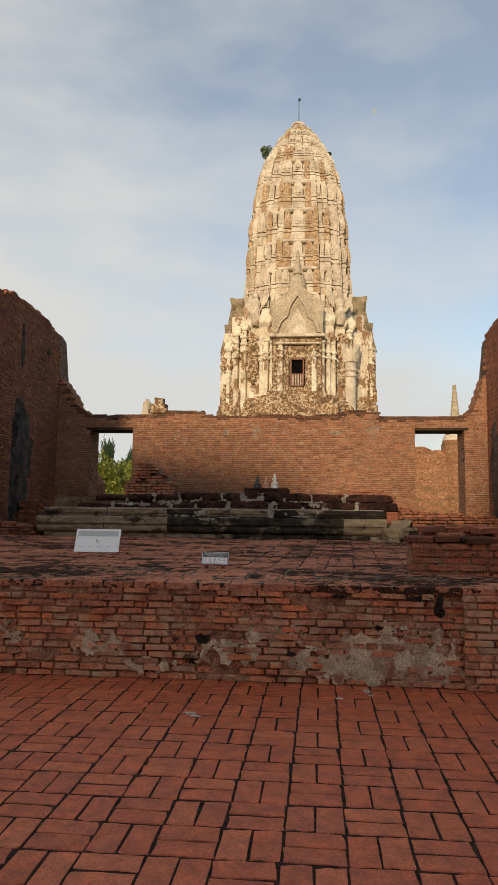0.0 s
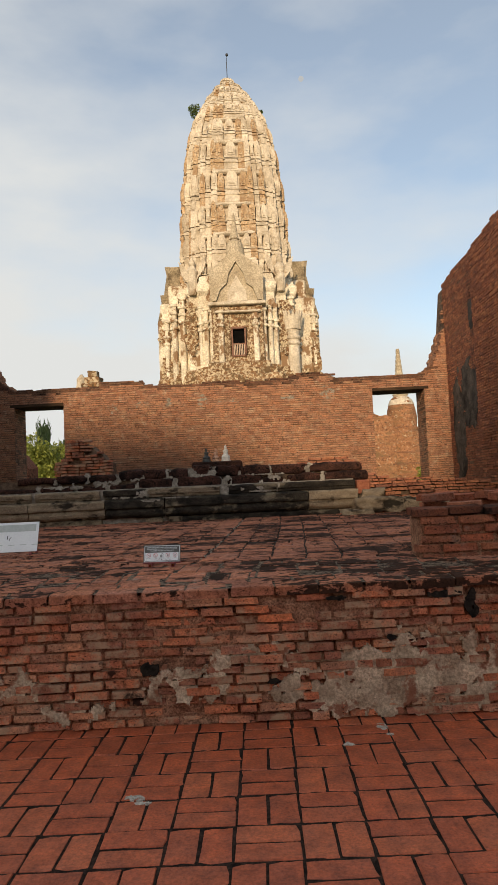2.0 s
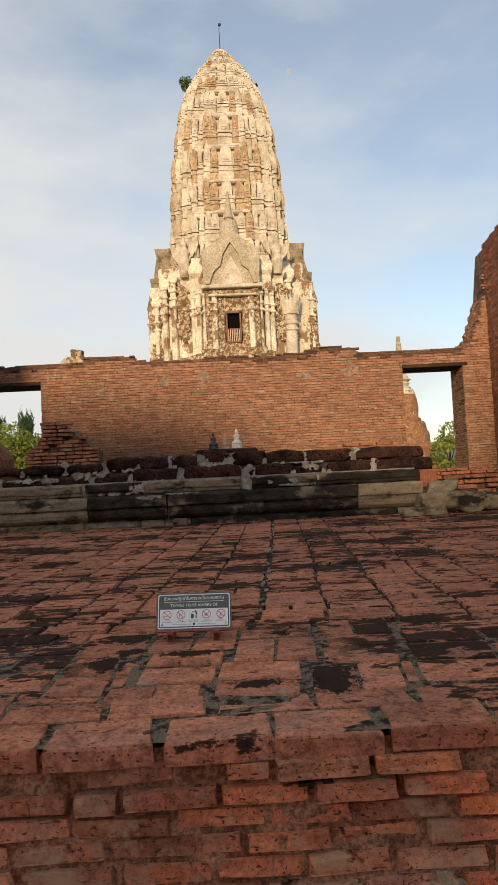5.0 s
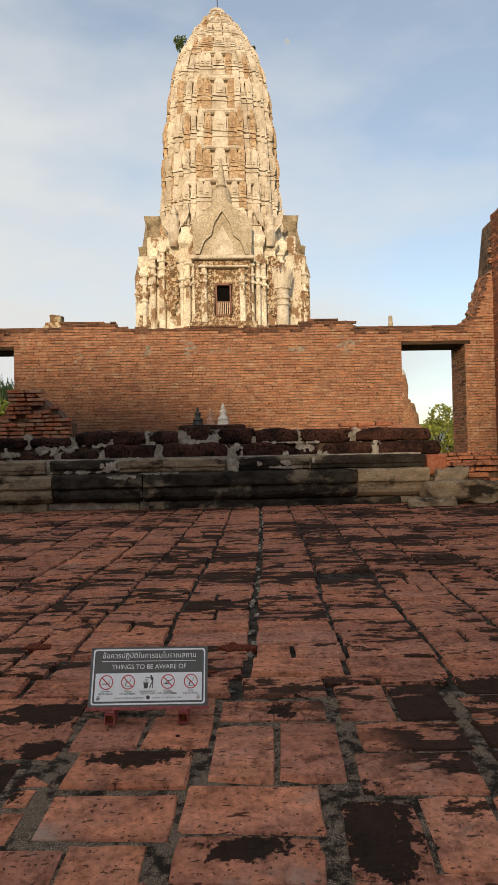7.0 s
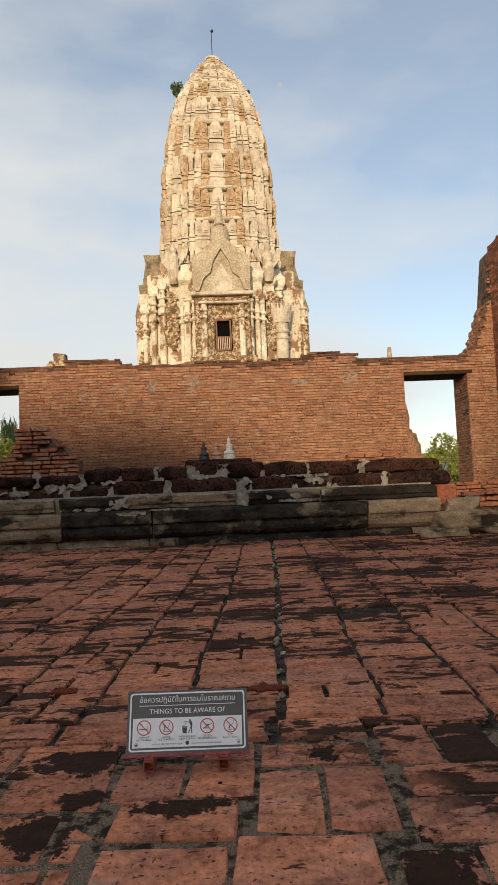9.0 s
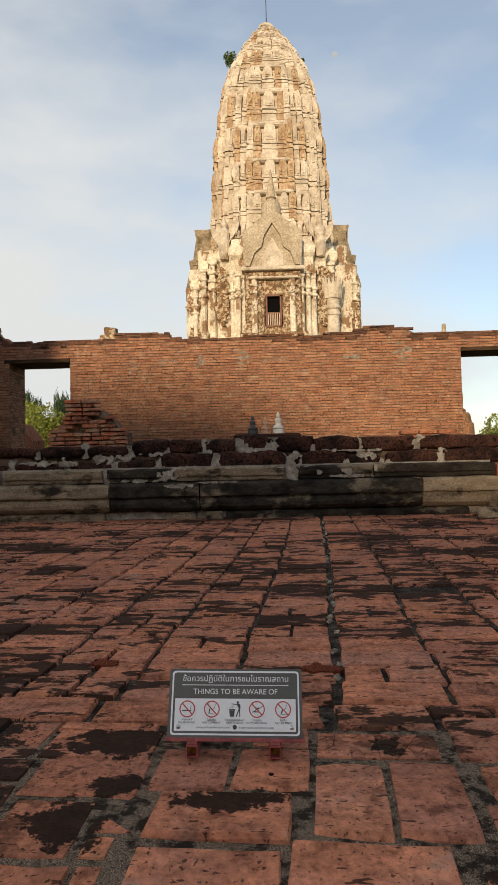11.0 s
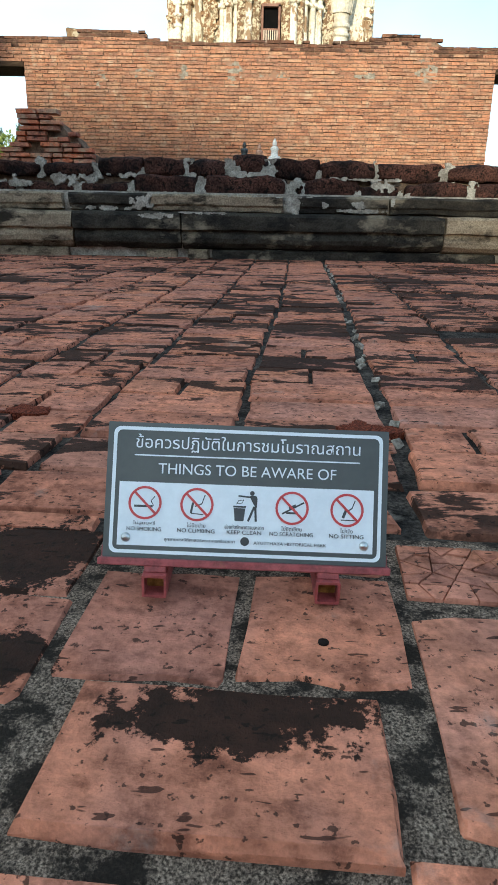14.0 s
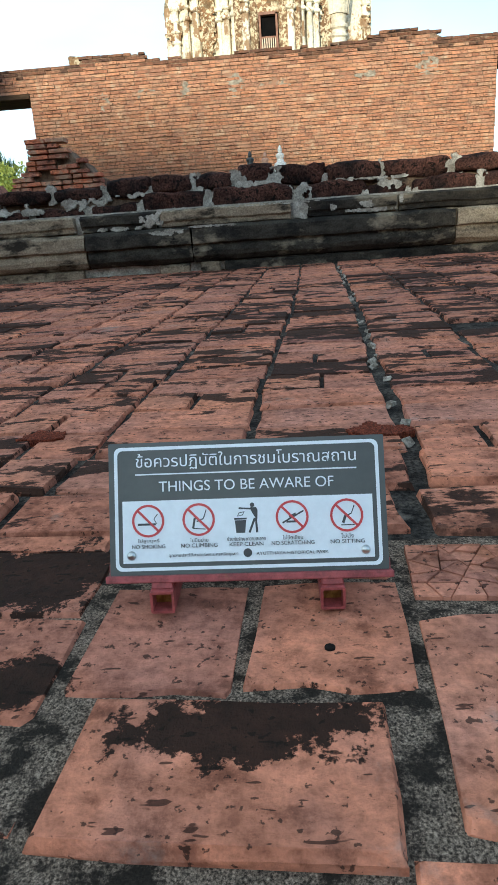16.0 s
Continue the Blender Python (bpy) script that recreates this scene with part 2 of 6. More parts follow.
def box_bm(*a, **k):
    return box_into(bmesh.new(), *a, **k)


def prism_into(bm, outline, y0, y1):
    """An outline in x and z, drawn out from y0 to y1."""
    a = [bm.verts.new((x, y0, z)) for x, z in outline]
    b = [bm.verts.new((x, y1, z)) for x, z in outline]
    bm.faces.new(a)
    bm.faces.new(b[::-1])
    for i in range(len(a)):
        j = (i + 1) % len(a)
        bm.faces.new((a[j], a[i], b[i], b[j]))
    return bm


def lathe_into(bm, profile, cx, cy, z, sides=20):
    rings = [[bm.verts.new((cx + r * math.cos(2 * math.pi * i / sides), cy + r * math.sin(2 * math.pi * i / sides), z + h)) for i in range(sides)] for r, h in profile]
    for a, b in zip(rings, rings[1:]):
        for i in range(sides):
            bm.faces.new((a[i], a[(i + 1) % sides], b[(i + 1) % sides], b[i]))
    bm.faces.new(rings[0][::-1])
    bm.faces.new(rings[-1])
    return bm


def roughen(bm, amount, scale, seed=0.0):
    for v in bm.verts:
        v.co += noise.noise_vector(v.co * scale + Vector((seed, seed * 1.7, -seed))) * amount
    return bm


def unit_bricks(count, inset, wear):
    """Worn bricks of size 1 with a ragged outline and a rounded upper edge, as vertices and faces."""
    made = []
    for i in range(count):
        c = 0.012 + 0.02 * random.random()
        rim = [(-0.5 + c, -0.5), (-0.17 + rnd(0.08), -0.5), (0.17 + rnd(0.08), -0.5), (0.5 - c, -0.5), (0.5, -0.46), (0.5, rnd(0.2)), (0.5 - c, 0.5), (0.17 + rnd(0.08), 0.5), (-0.17 + rnd(0.08), 0.5), (-0.5, 0.47), (-0.5, rnd(0.2)), (-0.5, -0.47)]
        rim = [(x + rnd(wear) * 0.6, y + rnd(wear)) for x, y in rim]
        n = len(rim)
        low = [(x, y, -0.5) for x, y in rim]
        mid = [(x, y, 0.34 + rnd(0.06)) for x, y in rim]
        top = [(x * (1 - inset * 0.55), y * (1 - inset), 0.5 + rnd(0.03)) for x, y in rim]
        faces = [[r * n + k, r * n + (k + 1) % n, (r + 1) * n + (k + 1) % n, (r + 1) * n + k] for r in (0, 1) for k in range(n)]
        made.append((np.array(low + mid + top), faces + [[2 * n + k for k in range(n)]]))
    return made


WORN = unit_bricks(18, 0.06, 0.03)
FACED = [(v[:, [0, 2, 1]] * (1, -1, 1), f) for v, f in WORN]
ROUGH = [(np.array([(x, y, z) for x in (-.5, .5) for y in (-.5, .5) for z in (-.5, .5)]) + np.random.uniform(-0.03, 0.03, (8, 3)),
          [[0, 1, 3, 2], [4, 6, 7, 5], [0, 4, 5, 1], [2, 3, 7, 6], [0, 2, 6, 4], [1, 5, 7, 3]]) for _ in range(12)]


def joined(name, pieces, mat, parent, shapes=ROUGH):
    """Pieces (x, y, z, sx, sy, sz, rx, ry, rz) as one mesh of many islands."""
    verts, faces, n = [], [], 0
    for i, (x, y, z, sx, sy, sz, rx, ry, rz) in enumerate(pieces):
        v, f = shapes[random.randrange(len(shapes))]
        turn = np.array(Euler((rx, ry, rz)).to_matrix())
        verts.append((v * (sx, sy, sz)) @ turn.T + (x, y, z))
        faces += [[k + n for k in one] for one in f]
        n += len(v)
    ob = new(name, mesh_of(name, np.concatenate(verts).tolist(), faces, mat))
    ob.parent = parent
    return tagged(ob, kind="stuff")


def pieces_of(name, pieces, mat, parent, near, shapes=WORN):
    """The nearest 300 pieces as objects on shared meshes, the rest joined."""
    pieces = sorted(pieces, key=near)
    meshes = [mesh_of(name, v.tolist(), f, mat) for v, f in shapes]
    for x, y, z, sx, sy, sz, rx, ry, rz in pieces[:300]:
        ob = new(name, random.choice(meshes))
        ob.parent = parent
        ob.matrix_basis = Matrix.LocRotScale((x, y, z), Euler((rx, ry, rz)), (sx, sy, sz))
    if len(pieces) > 300:
        joined(name + "_rest", pieces[300:], mat, parent, shapes)


def empty(name, label, category, at=(0, 0, 0), group="", kind=""):
    return tagged(new(name), label, category, group, kind) if at == (0, 0, 0) else placed(name, label, category, at, group, kind)


def placed(name, label, category, at, group="", kind=""):
    ob = new(name)
    ob.location = at
    return tagged(ob, label, category, group, kind)


FRONT_Y, BACK_Y, PLINTH_Y = 3.77, 17.24, 10.15
LEFT_X, RIGHT_X = -6.68, 6.33


def terrace_z(y):
    """The terrace rises gently towards the plinth."""
    return 0.865 + 0.055 * min(1, max(0, (y - 3.77) / 0.6)) + 0.075 * max(0, (y - 5.6) / 4.5) ** 1.1


# ---- ground ----
bm = bmesh.new()
bmesh.ops.create_grid(bm, x_segments=40, y_segments=40, size=2500)
for v in bm.verts:
    v.co.z = -0.16
ground = part("ground", bm, EARTH)
tagged(ground, "bare earth and grass around the ruins", "ground", kind="structure")


def brick_wall_face(x0, x1, top, z0, y, holes=(), course=0.062, length=0.27, depth=0.10, jut=0.011, tip=0.012, gap=0.017):
    """Courses of bricks on a face that looks to -y, up to the height top(x)."""
    out, z, row = [], z0, 0
    while z < 12:
        x = x0 - (row % 2) * length * 0.5 + rnd(0.03)
        any_left = False
        while x < x1:
            w = length * random.choice((1, 1, 1, 0.5)) * random.uniform(0.93, 1.05)
            a, b = max(x, x0), min(x + w, x1)
            for h0, h1, g0, g1 in holes:
                if g0 < z + course / 2 < g1:
                    b = h0 if a < h0 < b else b
                    a = h1 if a < h1 < b else a
            mid = (a + b) / 2
            if b - a > 0.03:
                if z + course * 0.6 < top(mid) + rnd(0.03):
                    any_left = True
                    if not any(h[0] < mid < h[1] and h[2] < z + course / 2 < h[3] for h in holes):
                        out.append((mid, y + depth / 2 + rnd(jut), z + course / 2 + rnd(0.003), b - a - gap, depth, course - 0.016 + rnd(0.005),
                                    rnd(tip), rnd(tip), rnd(tip * 1.7)))
            x += w
        if not any_left and z > z0 + 1:
            break
        z, row = z + course, row + 1
    return out


def steps(points):
    """A height along a line, from (place, height) points."""
    xs, zs = zip(*points)
    return lambda v: float(np.interp(v, xs, zs))



def onto_side(pieces, x, facing):
    """Turns pieces laid along x on a face at y = 0 onto a side wall at x that looks to +1 or -1 in x; they then run along y."""
    return [(x - facing * d, u, z, sy, sx, sz, ry, rx, rz) for u, d, z, sx, sy, sz, rx, ry, rz in pieces]


def sheet_patch(name, mat, parent, place, u, v, size, mask, step=0.03, proud=0.012, rough=0.006):
    """A ragged skin of plaster on a wall: a grid over size along u and v, kept where mask(a, b) is above zero."""
    u, v = Vector(u), Vector(v)
    out = u.cross(v)
    nu, nv = int(size[0] / step), int(size[1] / step)
    bm, grid = bmesh.new(), {}
    for i in range(nu + 1):
        for j in range(nv + 1):
            a, b = i * step, j * step
            p = Vector(place) + u * (a + rnd(step * 0.35)) + v * (b + rnd(step * 0.35))
            grid[i, j] = (p + out * (proud + noise.noise(p * 9) * rough), mask(a, b))
    made = {}
    def vert(k):
        if k not in made:
            made[k] = bm.verts.new(grid[k][0])
        return made[k]
    for i in range(nu):
        for j in range(nv):
            ks = [(i, j), (i + 1, j), (i + 1, j + 1), (i, j + 1)]
            if sum(grid[k][1] > 0 for k in ks) >= 3:
                bm.faces.new([vert(k) for k in ks])
    if not bm.faces:
        bm.free()
        return None
    r = bmesh.ops.extrude_face_region(bm, geom=bm.faces[:])
    for g in r["geom"]:
        if isinstance(g, bmesh.types.BMVert):
            g.co -= out * (proud + 0.02)
    return tagged(part(name, bm, mat, parent), kind="stuff" if name.startswith("lime_") else "")


def blob_mask(cx, cy, rx, ry, ragged=0.6, scale=4.0, seed=0.0):
    return lambda a, b: 1 - ((a - cx) / rx) ** 2 - ((b - cy) / ry) ** 2 + ragged * noise.fractal(Vector((a * scale, b * scale, seed)), 1.0, 2.0, 5)


# ---- plaza of red pavers in a basket weave ----
plaza = empty("plaza_floor", "red brick pavers laid in a basket weave", "floor", kind="structure")
part("bedding", box_bm(-40, -40, -0.2, 40, 3.95, -0.0045), BEDDING, plaza, "dark sandy bedding of the pavers")
pavers, SX, SY, GAP = [], 0.295, 0.285, 0.0095
for i in range(-30, 31):
    for k in range(-40, 8):
        y = 1.652 + (k + 0.5) * SY
        x = 0.59 + (i + 0.5) * SX + 0.028 * (y - 1.5)
        for s in (-1, 1):
            dip = -0.0255 + rnd(0.0022)
            if (i + k) % 2:
                pavers.append((x + s * SX / 4 + rnd(0.002), y + rnd(0.003), dip, SX / 2 - GAP + rnd(0.003), SY - GAP + rnd(0.004), 0.05, rnd(0.006), rnd(0.008), rnd(0.014) - 0.02))
            else:
                pavers.append((x + rnd(0.003), y + s * SY / 4 + rnd(0.002), dip, SX - GAP + rnd(0.004), SY / 2 - GAP + rnd(0.003), 0.05, rnd(0.008), rnd(0.005), rnd(0.014) - 0.01))
pieces_of("paver", pavers, PAVER, plaza, lambda p: math.hypot(p[0] - 0.6, p[1] - 2.6))

SPLASH = plain_material("lime_splash", (0.34, 0.30, 0.25), (0.50, 0.45, 0.39), 30, 0.9, 0.4)
for cx, cy, rx, ry, seed in ((1.16, 3.42, 0.06, 0.025, 31), (1.26, 3.36, 0.03, 0.02, 32), (1.50, 3.60, 0.03, 0.05, 33), (0.11, 2.82, 0.05, 0.03, 34), (1.52, 3.48, 0.03, 0.015, 35), (0.16, 2.76, 0.07, 0.015, 36)):
    sheet_patch("lime_splash", SPLASH, plaza, (cx - rx * 1.5, cy - ry * 1.5, -0.001), (1, 0, 0), (0, 1, 0), (rx * 3, ry * 3), blob_mask(rx * 1.5, ry * 1.5, rx, ry, 2.0, 30, seed), 0.006, 0.0025, 0.0005)

# ---- terrace: retaining wall and brick floor ----
terrace = empty("terrace", "low brick terrace blackened with old moss", "terrace", kind="structure")
retaining = empty("retaining_wall", "weathered low brick retaining wall with crumbling plaster", "wall", kind="structure")
bm = bmesh.new()
bmesh.ops.create_grid(bm, x_segments=260, y_segments=24, size=0.5)
for v in bm.verts:
    x, z = v.co.x * 17.6, (v.co.y + 0.5) * 0.84
    v.co = Vector((x, FRONT_Y + 0.022 + 0.016 * noise.fractal(Vector((x * 4, z * 9, 2)), 1.0, 2.0, 4), z))
part("mortar", bm, FLUSH_MORTAR, retaining, "crumbling brown mortar")
part("core", box_bm(-9, FRONT_Y + 0.06, -0.2, 9, FRONT_Y + 0.5, 0.80), OLD_MORTAR, retaining)
face = brick_wall_face(-8.6, 8.6, lambda x: 0.80, 0.0, FRONT_Y - 0.004, course=0.0625, length=0.245, jut=0.019, tip=0.030)
face = [(x, y + 0.042 * noise.noise(Vector((x * 1.3, z * 4, 3))), z, sx, sy, sz, rx, ry, rz) for x, y, z, sx, sy, sz, rx, ry, rz in face
        if noise.noise(Vector((x * 3.1, z * 9.0, 8))) < 0.50]
pieces_of("brick", face, FACE_BRICK, retaining, lambda p: abs(p[0] - 0.5), FACED)

part("buttress_core", box_bm(2.37, FRONT_Y - 0.055, -0.1, 4.70, FRONT_Y + 0.05, 0.80), FLUSH_MORTAR, retaining, "brown mortar")
joined("buttress_brick", brick_wall_face(2.35, 4.72, lambda x: 0.84, 0.0, FRONT_Y - 0.075, course=0.0625, length=0.25, jut=0.010, tip=0.02), FACE_BRICK, retaining, FACED)
for cx, cz, rx, rz, seed in ((1.9, 0.24, 0.62, 0.26, 1), (1.75, 0.22, 0.60, 0.24, 21), (1.3, 0.18, 0.3, 0.14, 22), (0.28, 0.26, 0.34, 0.11, 2), (0.95, 0.21, 0.16, 0.10, 3), (1.35, 0.36, 0.4, 0.1, 4), (-0.9, 0.3, 0.25, 0.12, 5), (0.75, 0.42, 0.35, 0.07, 6), (-0.45, 0.12, 0.22, 0.08, 7), (3.1, 0.3, 0.7, 0.2, 8), (-2.2, 0.35, 0.5, 0.2, 9)):
    sheet_patch("plaster", PLASTER, retaining, (cx - rx * 1.5, FRONT_Y - 0.002, max(0.0, cz - rz * 1.5)), (1, 0, 0), (0, 0, 1), (rx * 3, min(rz * 3, 0.8)), blob_mask(rx * 1.5, cz - max(0.0, cz - rz * 1.5), rx * 0.85, rz * 0.85, 2.2, 9, seed), 0.013, 0.007, 0.012)
LIME_CRUMB = plain_material("lime_crumb", (0.16, 0.13, 0.10), (0.42, 0.36, 0.29), 40, 0.95, 0.6, grain=150)
RED_CRUMB = plain_material("red_crumb", (0.10, 0.028, 0.016), (0.24, 0.060, 0.030), 160, 0.95, 1.0, grain=300, grit=0.7)
SOOT = plain_material("soot", (0.012, 0.010, 0.009), (0.035, 0.028, 0.022), 20, 0.95, 0.8)
for cx, cz, rx, rz, seed in ((0.05, 0.38, 0.085, 0.05, 11), (0.85, 0.255, 0.06, 0.018, 12), (1.23, 0.585, 0.07, 0.024, 13), (1.28, 0.77, 0.10, 0.02, 14), (2.16, 0.70, 0.05, 0.10, 15), (1.98, 0.765, 0.12, 0.03, 16), (0.42, 0.74, 0.07, 0.02, 17), (1.62, 0.50, 0.05, 0.03, 18)):
    sheet_patch("soot_stain", SOOT, retaining, (cx - rx * 1.5, FRONT_Y - 0.012, cz - rz * 1.5), (1, 0, 0), (0, 0, 1), (rx * 3, rz * 3), blob_mask(rx * 1.5, rz * 1.5, rx * 0.8, rz * 0.8, 1.5, 16, seed), 0.006, 0.003, 0.006)

BLACK_MORTAR = plain_material("mossy_mortar", (0.016, 0.013, 0.011), (0.08, 0.065, 0.052), 12, 0.95, 1.0, (0.17, 0.14, 0.11), (0.61, 0.68), 6.0, grain=150, grit=0.8)
for y0, y1, low, mat, label in ((3.772, 4.72, 0.004, MORTAR, "gritty grey mortar between the bricks"), (4.72, 10.7, 0.011, BLACK_MORTAR, "mortar blackened by moss")):
    bm = bmesh.new()
    bmesh.ops.create_grid(bm, x_segments=60, y_segments=40, size=0.5)
    for v in bm.verts:
        x, y = v.co.x * 18, y0 + (v.co.y + 0.5) * (y1 - y0)
        v.co = Vector((x, y, terrace_z(y) - low + 0.004 * noise.noise(Vector((x * 6, y * 6, 0)))))
    part("mortar_bed", bm, mat, terrace, label)
part("core", box_bm(-9, 3.9, -0.2, 9, 10.7, 0.82), OLD_MORTAR, terrace)
floor_bricks = []
SKEW = 0.083                                          # the courses lie a little askew to the terrace edge
# bricks of odd bond beside the sign: x, y, width, depth
LAID = [(0.007, 4.205, 0.244, 0.128), (0.025, 4.360, 0.250, 0.140), (-0.044, 4.533, 0.146, 0.178), (0.119, 4.530, 0.147, 0.178), (0.2665, 4.420, 0.132, 0.252), (0.415, 4.418, 0.130, 0.260),
        (0.2785, 4.211, 0.260, 0.132), (0.263, 4.076, 0.256, 0.107), (0.505, 4.115, 0.135, 0.195), (0.650, 4.120, 0.126, 0.200), (0.620, 4.305, 0.245, 0.145), (0.655, 4.460, 0.240, 0.140),
        (0.585, 4.665, 0.130, 0.240), (0.730, 4.660, 0.130, 0.235), (-0.265, 4.653, 0.248, 0.143), (-0.255, 4.495, 0.232, 0.148), (-0.125, 4.068, 0.140, 0.106), (0.020, 4.068, 0.130, 0.106), (-0.290, 4.325, 0.150, 0.150), (-0.300, 4.155, 0.18, 0.145)]
CRACKED = (0.347, 4.628, 0.260, 0.118)
LAID_ALL = LAID + [CRACKED]
for cx, cy, w, d in LAID:
    floor_bricks.append((cx, cy, terrace_z(cy) - 0.03 + rnd(0.002), w + 0.006, d + 0.008, 0.06, (0.09 if cy < 4.35 else 0.0) + rnd(0.006), rnd(0.006), -SKEW + rnd(0.008)))
for k in range(62):
    cx = -9.0 + 0.295 * k + rnd(0.01)
    floor_bricks.append((cx + 0.13, 3.972, terrace_z(3.972) - 0.03 + rnd(0.003), 0.28, 0.118, 0.06, 0.09 + rnd(0.02), rnd(0.012), rnd(0.03)))
    floor_bricks.append((cx, 3.835, terrace_z(3.835) - 0.03 + rnd(0.004), 0.278, 0.148, 0.06, 0.09 + rnd(0.02), rnd(0.015), rnd(0.02)))
edges = [3.29, 3.45, 3.61, 3.77, 3.93, 4.09, 4.272, 4.43, 4.588]
while edges[-1] < 11.0:
    edges.append(edges[-1] + random.choice((0.152, 0.158, 0.162, 0.168)))
crack = steps([(3.7, 0.10), (4.35, 0.168), (4.52, 0.192), (5.06, 0.315), (5.7, 0.345), (7.0, 0.45), (8.44, 0.54), (10.4, 0.64)])
for r, (y0, y1) in enumerate(zip(edges, edges[1:])):
    cy = (y0 + y1) / 2
    wide = 0.010 + 0.014 * random.random()
    runs = []
    for side in (-1, 1):
        x, count = crack(cy) + side * wide / 2, 0
        while abs(x) < 8.6:
            w = 0.297 * random.uniform(0.985, 1.015) if y0 > 4.6 else 0.295 * random.choice((1, 1, 1, 0.5)) * random.uniform(0.95, 1.05)
            if y0 > 4.6 and random.random() < 0.16:
                half = w * random.uniform(0.42, 0.58)
                runs += [(x + side * half / 2, half), (x + side * (w + half) / 2, w - half)]
            else:
                runs.append((x + side * w / 2, w))
            x, count = x + side * w, count + 1
    for cx, w in runs:
        j = random.uniform(0.009, 0.018)
        across = cy - SKEW * (cx - crack(cy))
        if across < 3.99 or across > 10.25 or random.random() < 0.004:
            continue
        lo, hi, near_y, far_y = cx - w / 2, cx + w / 2, max(4.036, across - (y1 - y0) / 2), across + (y1 - y0) / 2
        for a, b, c, d in LAID_ALL:                       # cut to fit round the laid ones
            b -= SKEW * (cx - a)
            a0, a1, b0, b1 = a - c / 2 - 0.008, a + c / 2 + 0.008, b - d / 2 - 0.006, b + d / 2 + 0.006
            if a0 < hi - 0.004 and a1 > lo + 0.004 and b0 < far_y - 0.004 and b1 > near_y + 0.004:
                gain = sorted(((a0 - lo, 0), (hi - a1, 1), ((b0 - near_y) * 1.8, 2), ((far_y - b1) * 1.8, 3)))[-1]
                lo, hi, near_y, far_y = (a1 if gain[1] == 1 else lo), (a0 if gain[1] == 0 else hi), (b1 if gain[1] == 3 else near_y), (b0 if gain[1] == 2 else far_y)
        if hi - lo < 0.04 or far_y - near_y < 0.04:
            continue
        cx, w, across, deep = (lo + hi) / 2, hi - lo, (near_y + far_y) / 2, far_y - near_y
        z = terrace_z(across) + rnd(0.0035) + 0.005 * noise.noise(Vector((cx * 1.1, cy * 1.1, 0)))
        slope = 0.09 if across < 4.35 else 0.02
        floor_bricks.append((cx, across, z - 0.03, w - j, deep - j + rnd(0.003), 0.06, slope + rnd(0.012), rnd(0.009), rnd(0.016) - SKEW))
# offcuts that close what is left open beside the odd bond
U0, V0, NU, NV = -2.2, 3.93, 520, 100
taken = np.zeros((NU, NV), bool)
for x, y, z, w, d, *_ in floor_bricks + [(CRACKED[0], CRACKED[1], 0, CRACKED[2], CRACKED[3])]:
    v = y + SKEW * (x - 0.1) - V0
    a, b, c, e = (x - w / 2 - U0) * 100 - 0.6, (x + w / 2 - U0) * 100 + 0.6, (v - d / 2) * 100 - 0.6, (v + d / 2) * 100 + 0.6
    if b > 0 and e > 0:
        taken[max(0, round(a)):max(0, round(b)), max(0, round(c)):max(0, round(e))] = True
for j in range(NV):
    for i in range(NU):
        if taken[i, j]:
            continue
        w = 1
        while w < 25 and i + w < NU and not taken[i + w, j]:
            w += 1
        d = 1
        while d < 14 and j + d < NV and not taken[i:i + w, j + d].any():
            d += 1
        taken[i:i + w, j:j + d] = True
        if w > 4 and d > 4:
            x = U0 + (i + w / 2) / 100
            y = V0 + (j + d / 2) / 100 - SKEW * (x - 0.1)
            if y - d / 200 > 4.03:
                floor_bricks.append((x, y, terrace_z(y) - 0.031 + rnd(0.002), w / 100 - 0.004, d / 100 - 0.004, 0.06, 0.05 if y < 4.35 else 0.01, rnd(0.008), -SKEW + rnd(0.02)))
pieces_of("brick", floor_bricks, TERRACE_BRICK, terrace, lambda p: math.hypot((p[0] - 0.15) * 1.1, p[1] - 4.3))


def shards(w, d, count):
    """A rectangle broken by random lines into convex pieces."""
    cells = [[Vector((-w / 2, -d / 2)), Vector((w / 2, -d / 2)), Vector((w / 2, d / 2)), Vector((-w / 2, d / 2))]]
    while len(cells) < count:
        cells.sort(key=lambda c: max((p - q).length for p in c for q in c))
        cell = cells.pop()
        mid = sum(cell, Vector((0, 0))) / len(cell)
        far = max(((p - q) for p in cell for q in cell), key=lambda v: v.length).normalized()
        turn = rnd(0.5)
        n = Vector((far.x * math.cos(turn) - far.y * math.sin(turn), far.x * math.sin(turn) + far.y * math.cos(turn)))
        halves = ([], [])
        for p, q in zip(cell, cell[1:] + cell[:1]):
            a, b = (p - mid).dot(n), (q - mid).dot(n)
            halves[a > 0].append(p)
            if a * b < 0:
                cut = p + (q - p) * (a / (a - b))
                halves[0].append(cut), halves[1].append(cut)
        cells += [h for h in halves if len(h) > 2]
    return cells


bm = bmesh.new()
for cell in shards(CRACKED[2], CRACKED[3], 60):
    mid = sum(cell, Vector((0, 0))) / len(cell)
    lift = rnd(0.0015)
    rings = [[bm.verts.new((mid.x + (p.x - mid.x) * k, mid.y + (p.y - mid.y) * k, z)) for p in cell] for k, z in ((0.97, -0.05), (0.96, -0.003 + lift), (0.91, lift))]
    for lower, upper in zip(rings, rings[1:]):
        for i in range(len(cell)):
            j = (i + 1) % len(cell)
            bm.faces.new((lower[i], lower[j], upper[j], upper[i]))
    bm.faces.new(rings[-1])
ob = part("cracked_brick", bm, TERRACE_BRICK, terrace, "brick broken by a web of cracks")
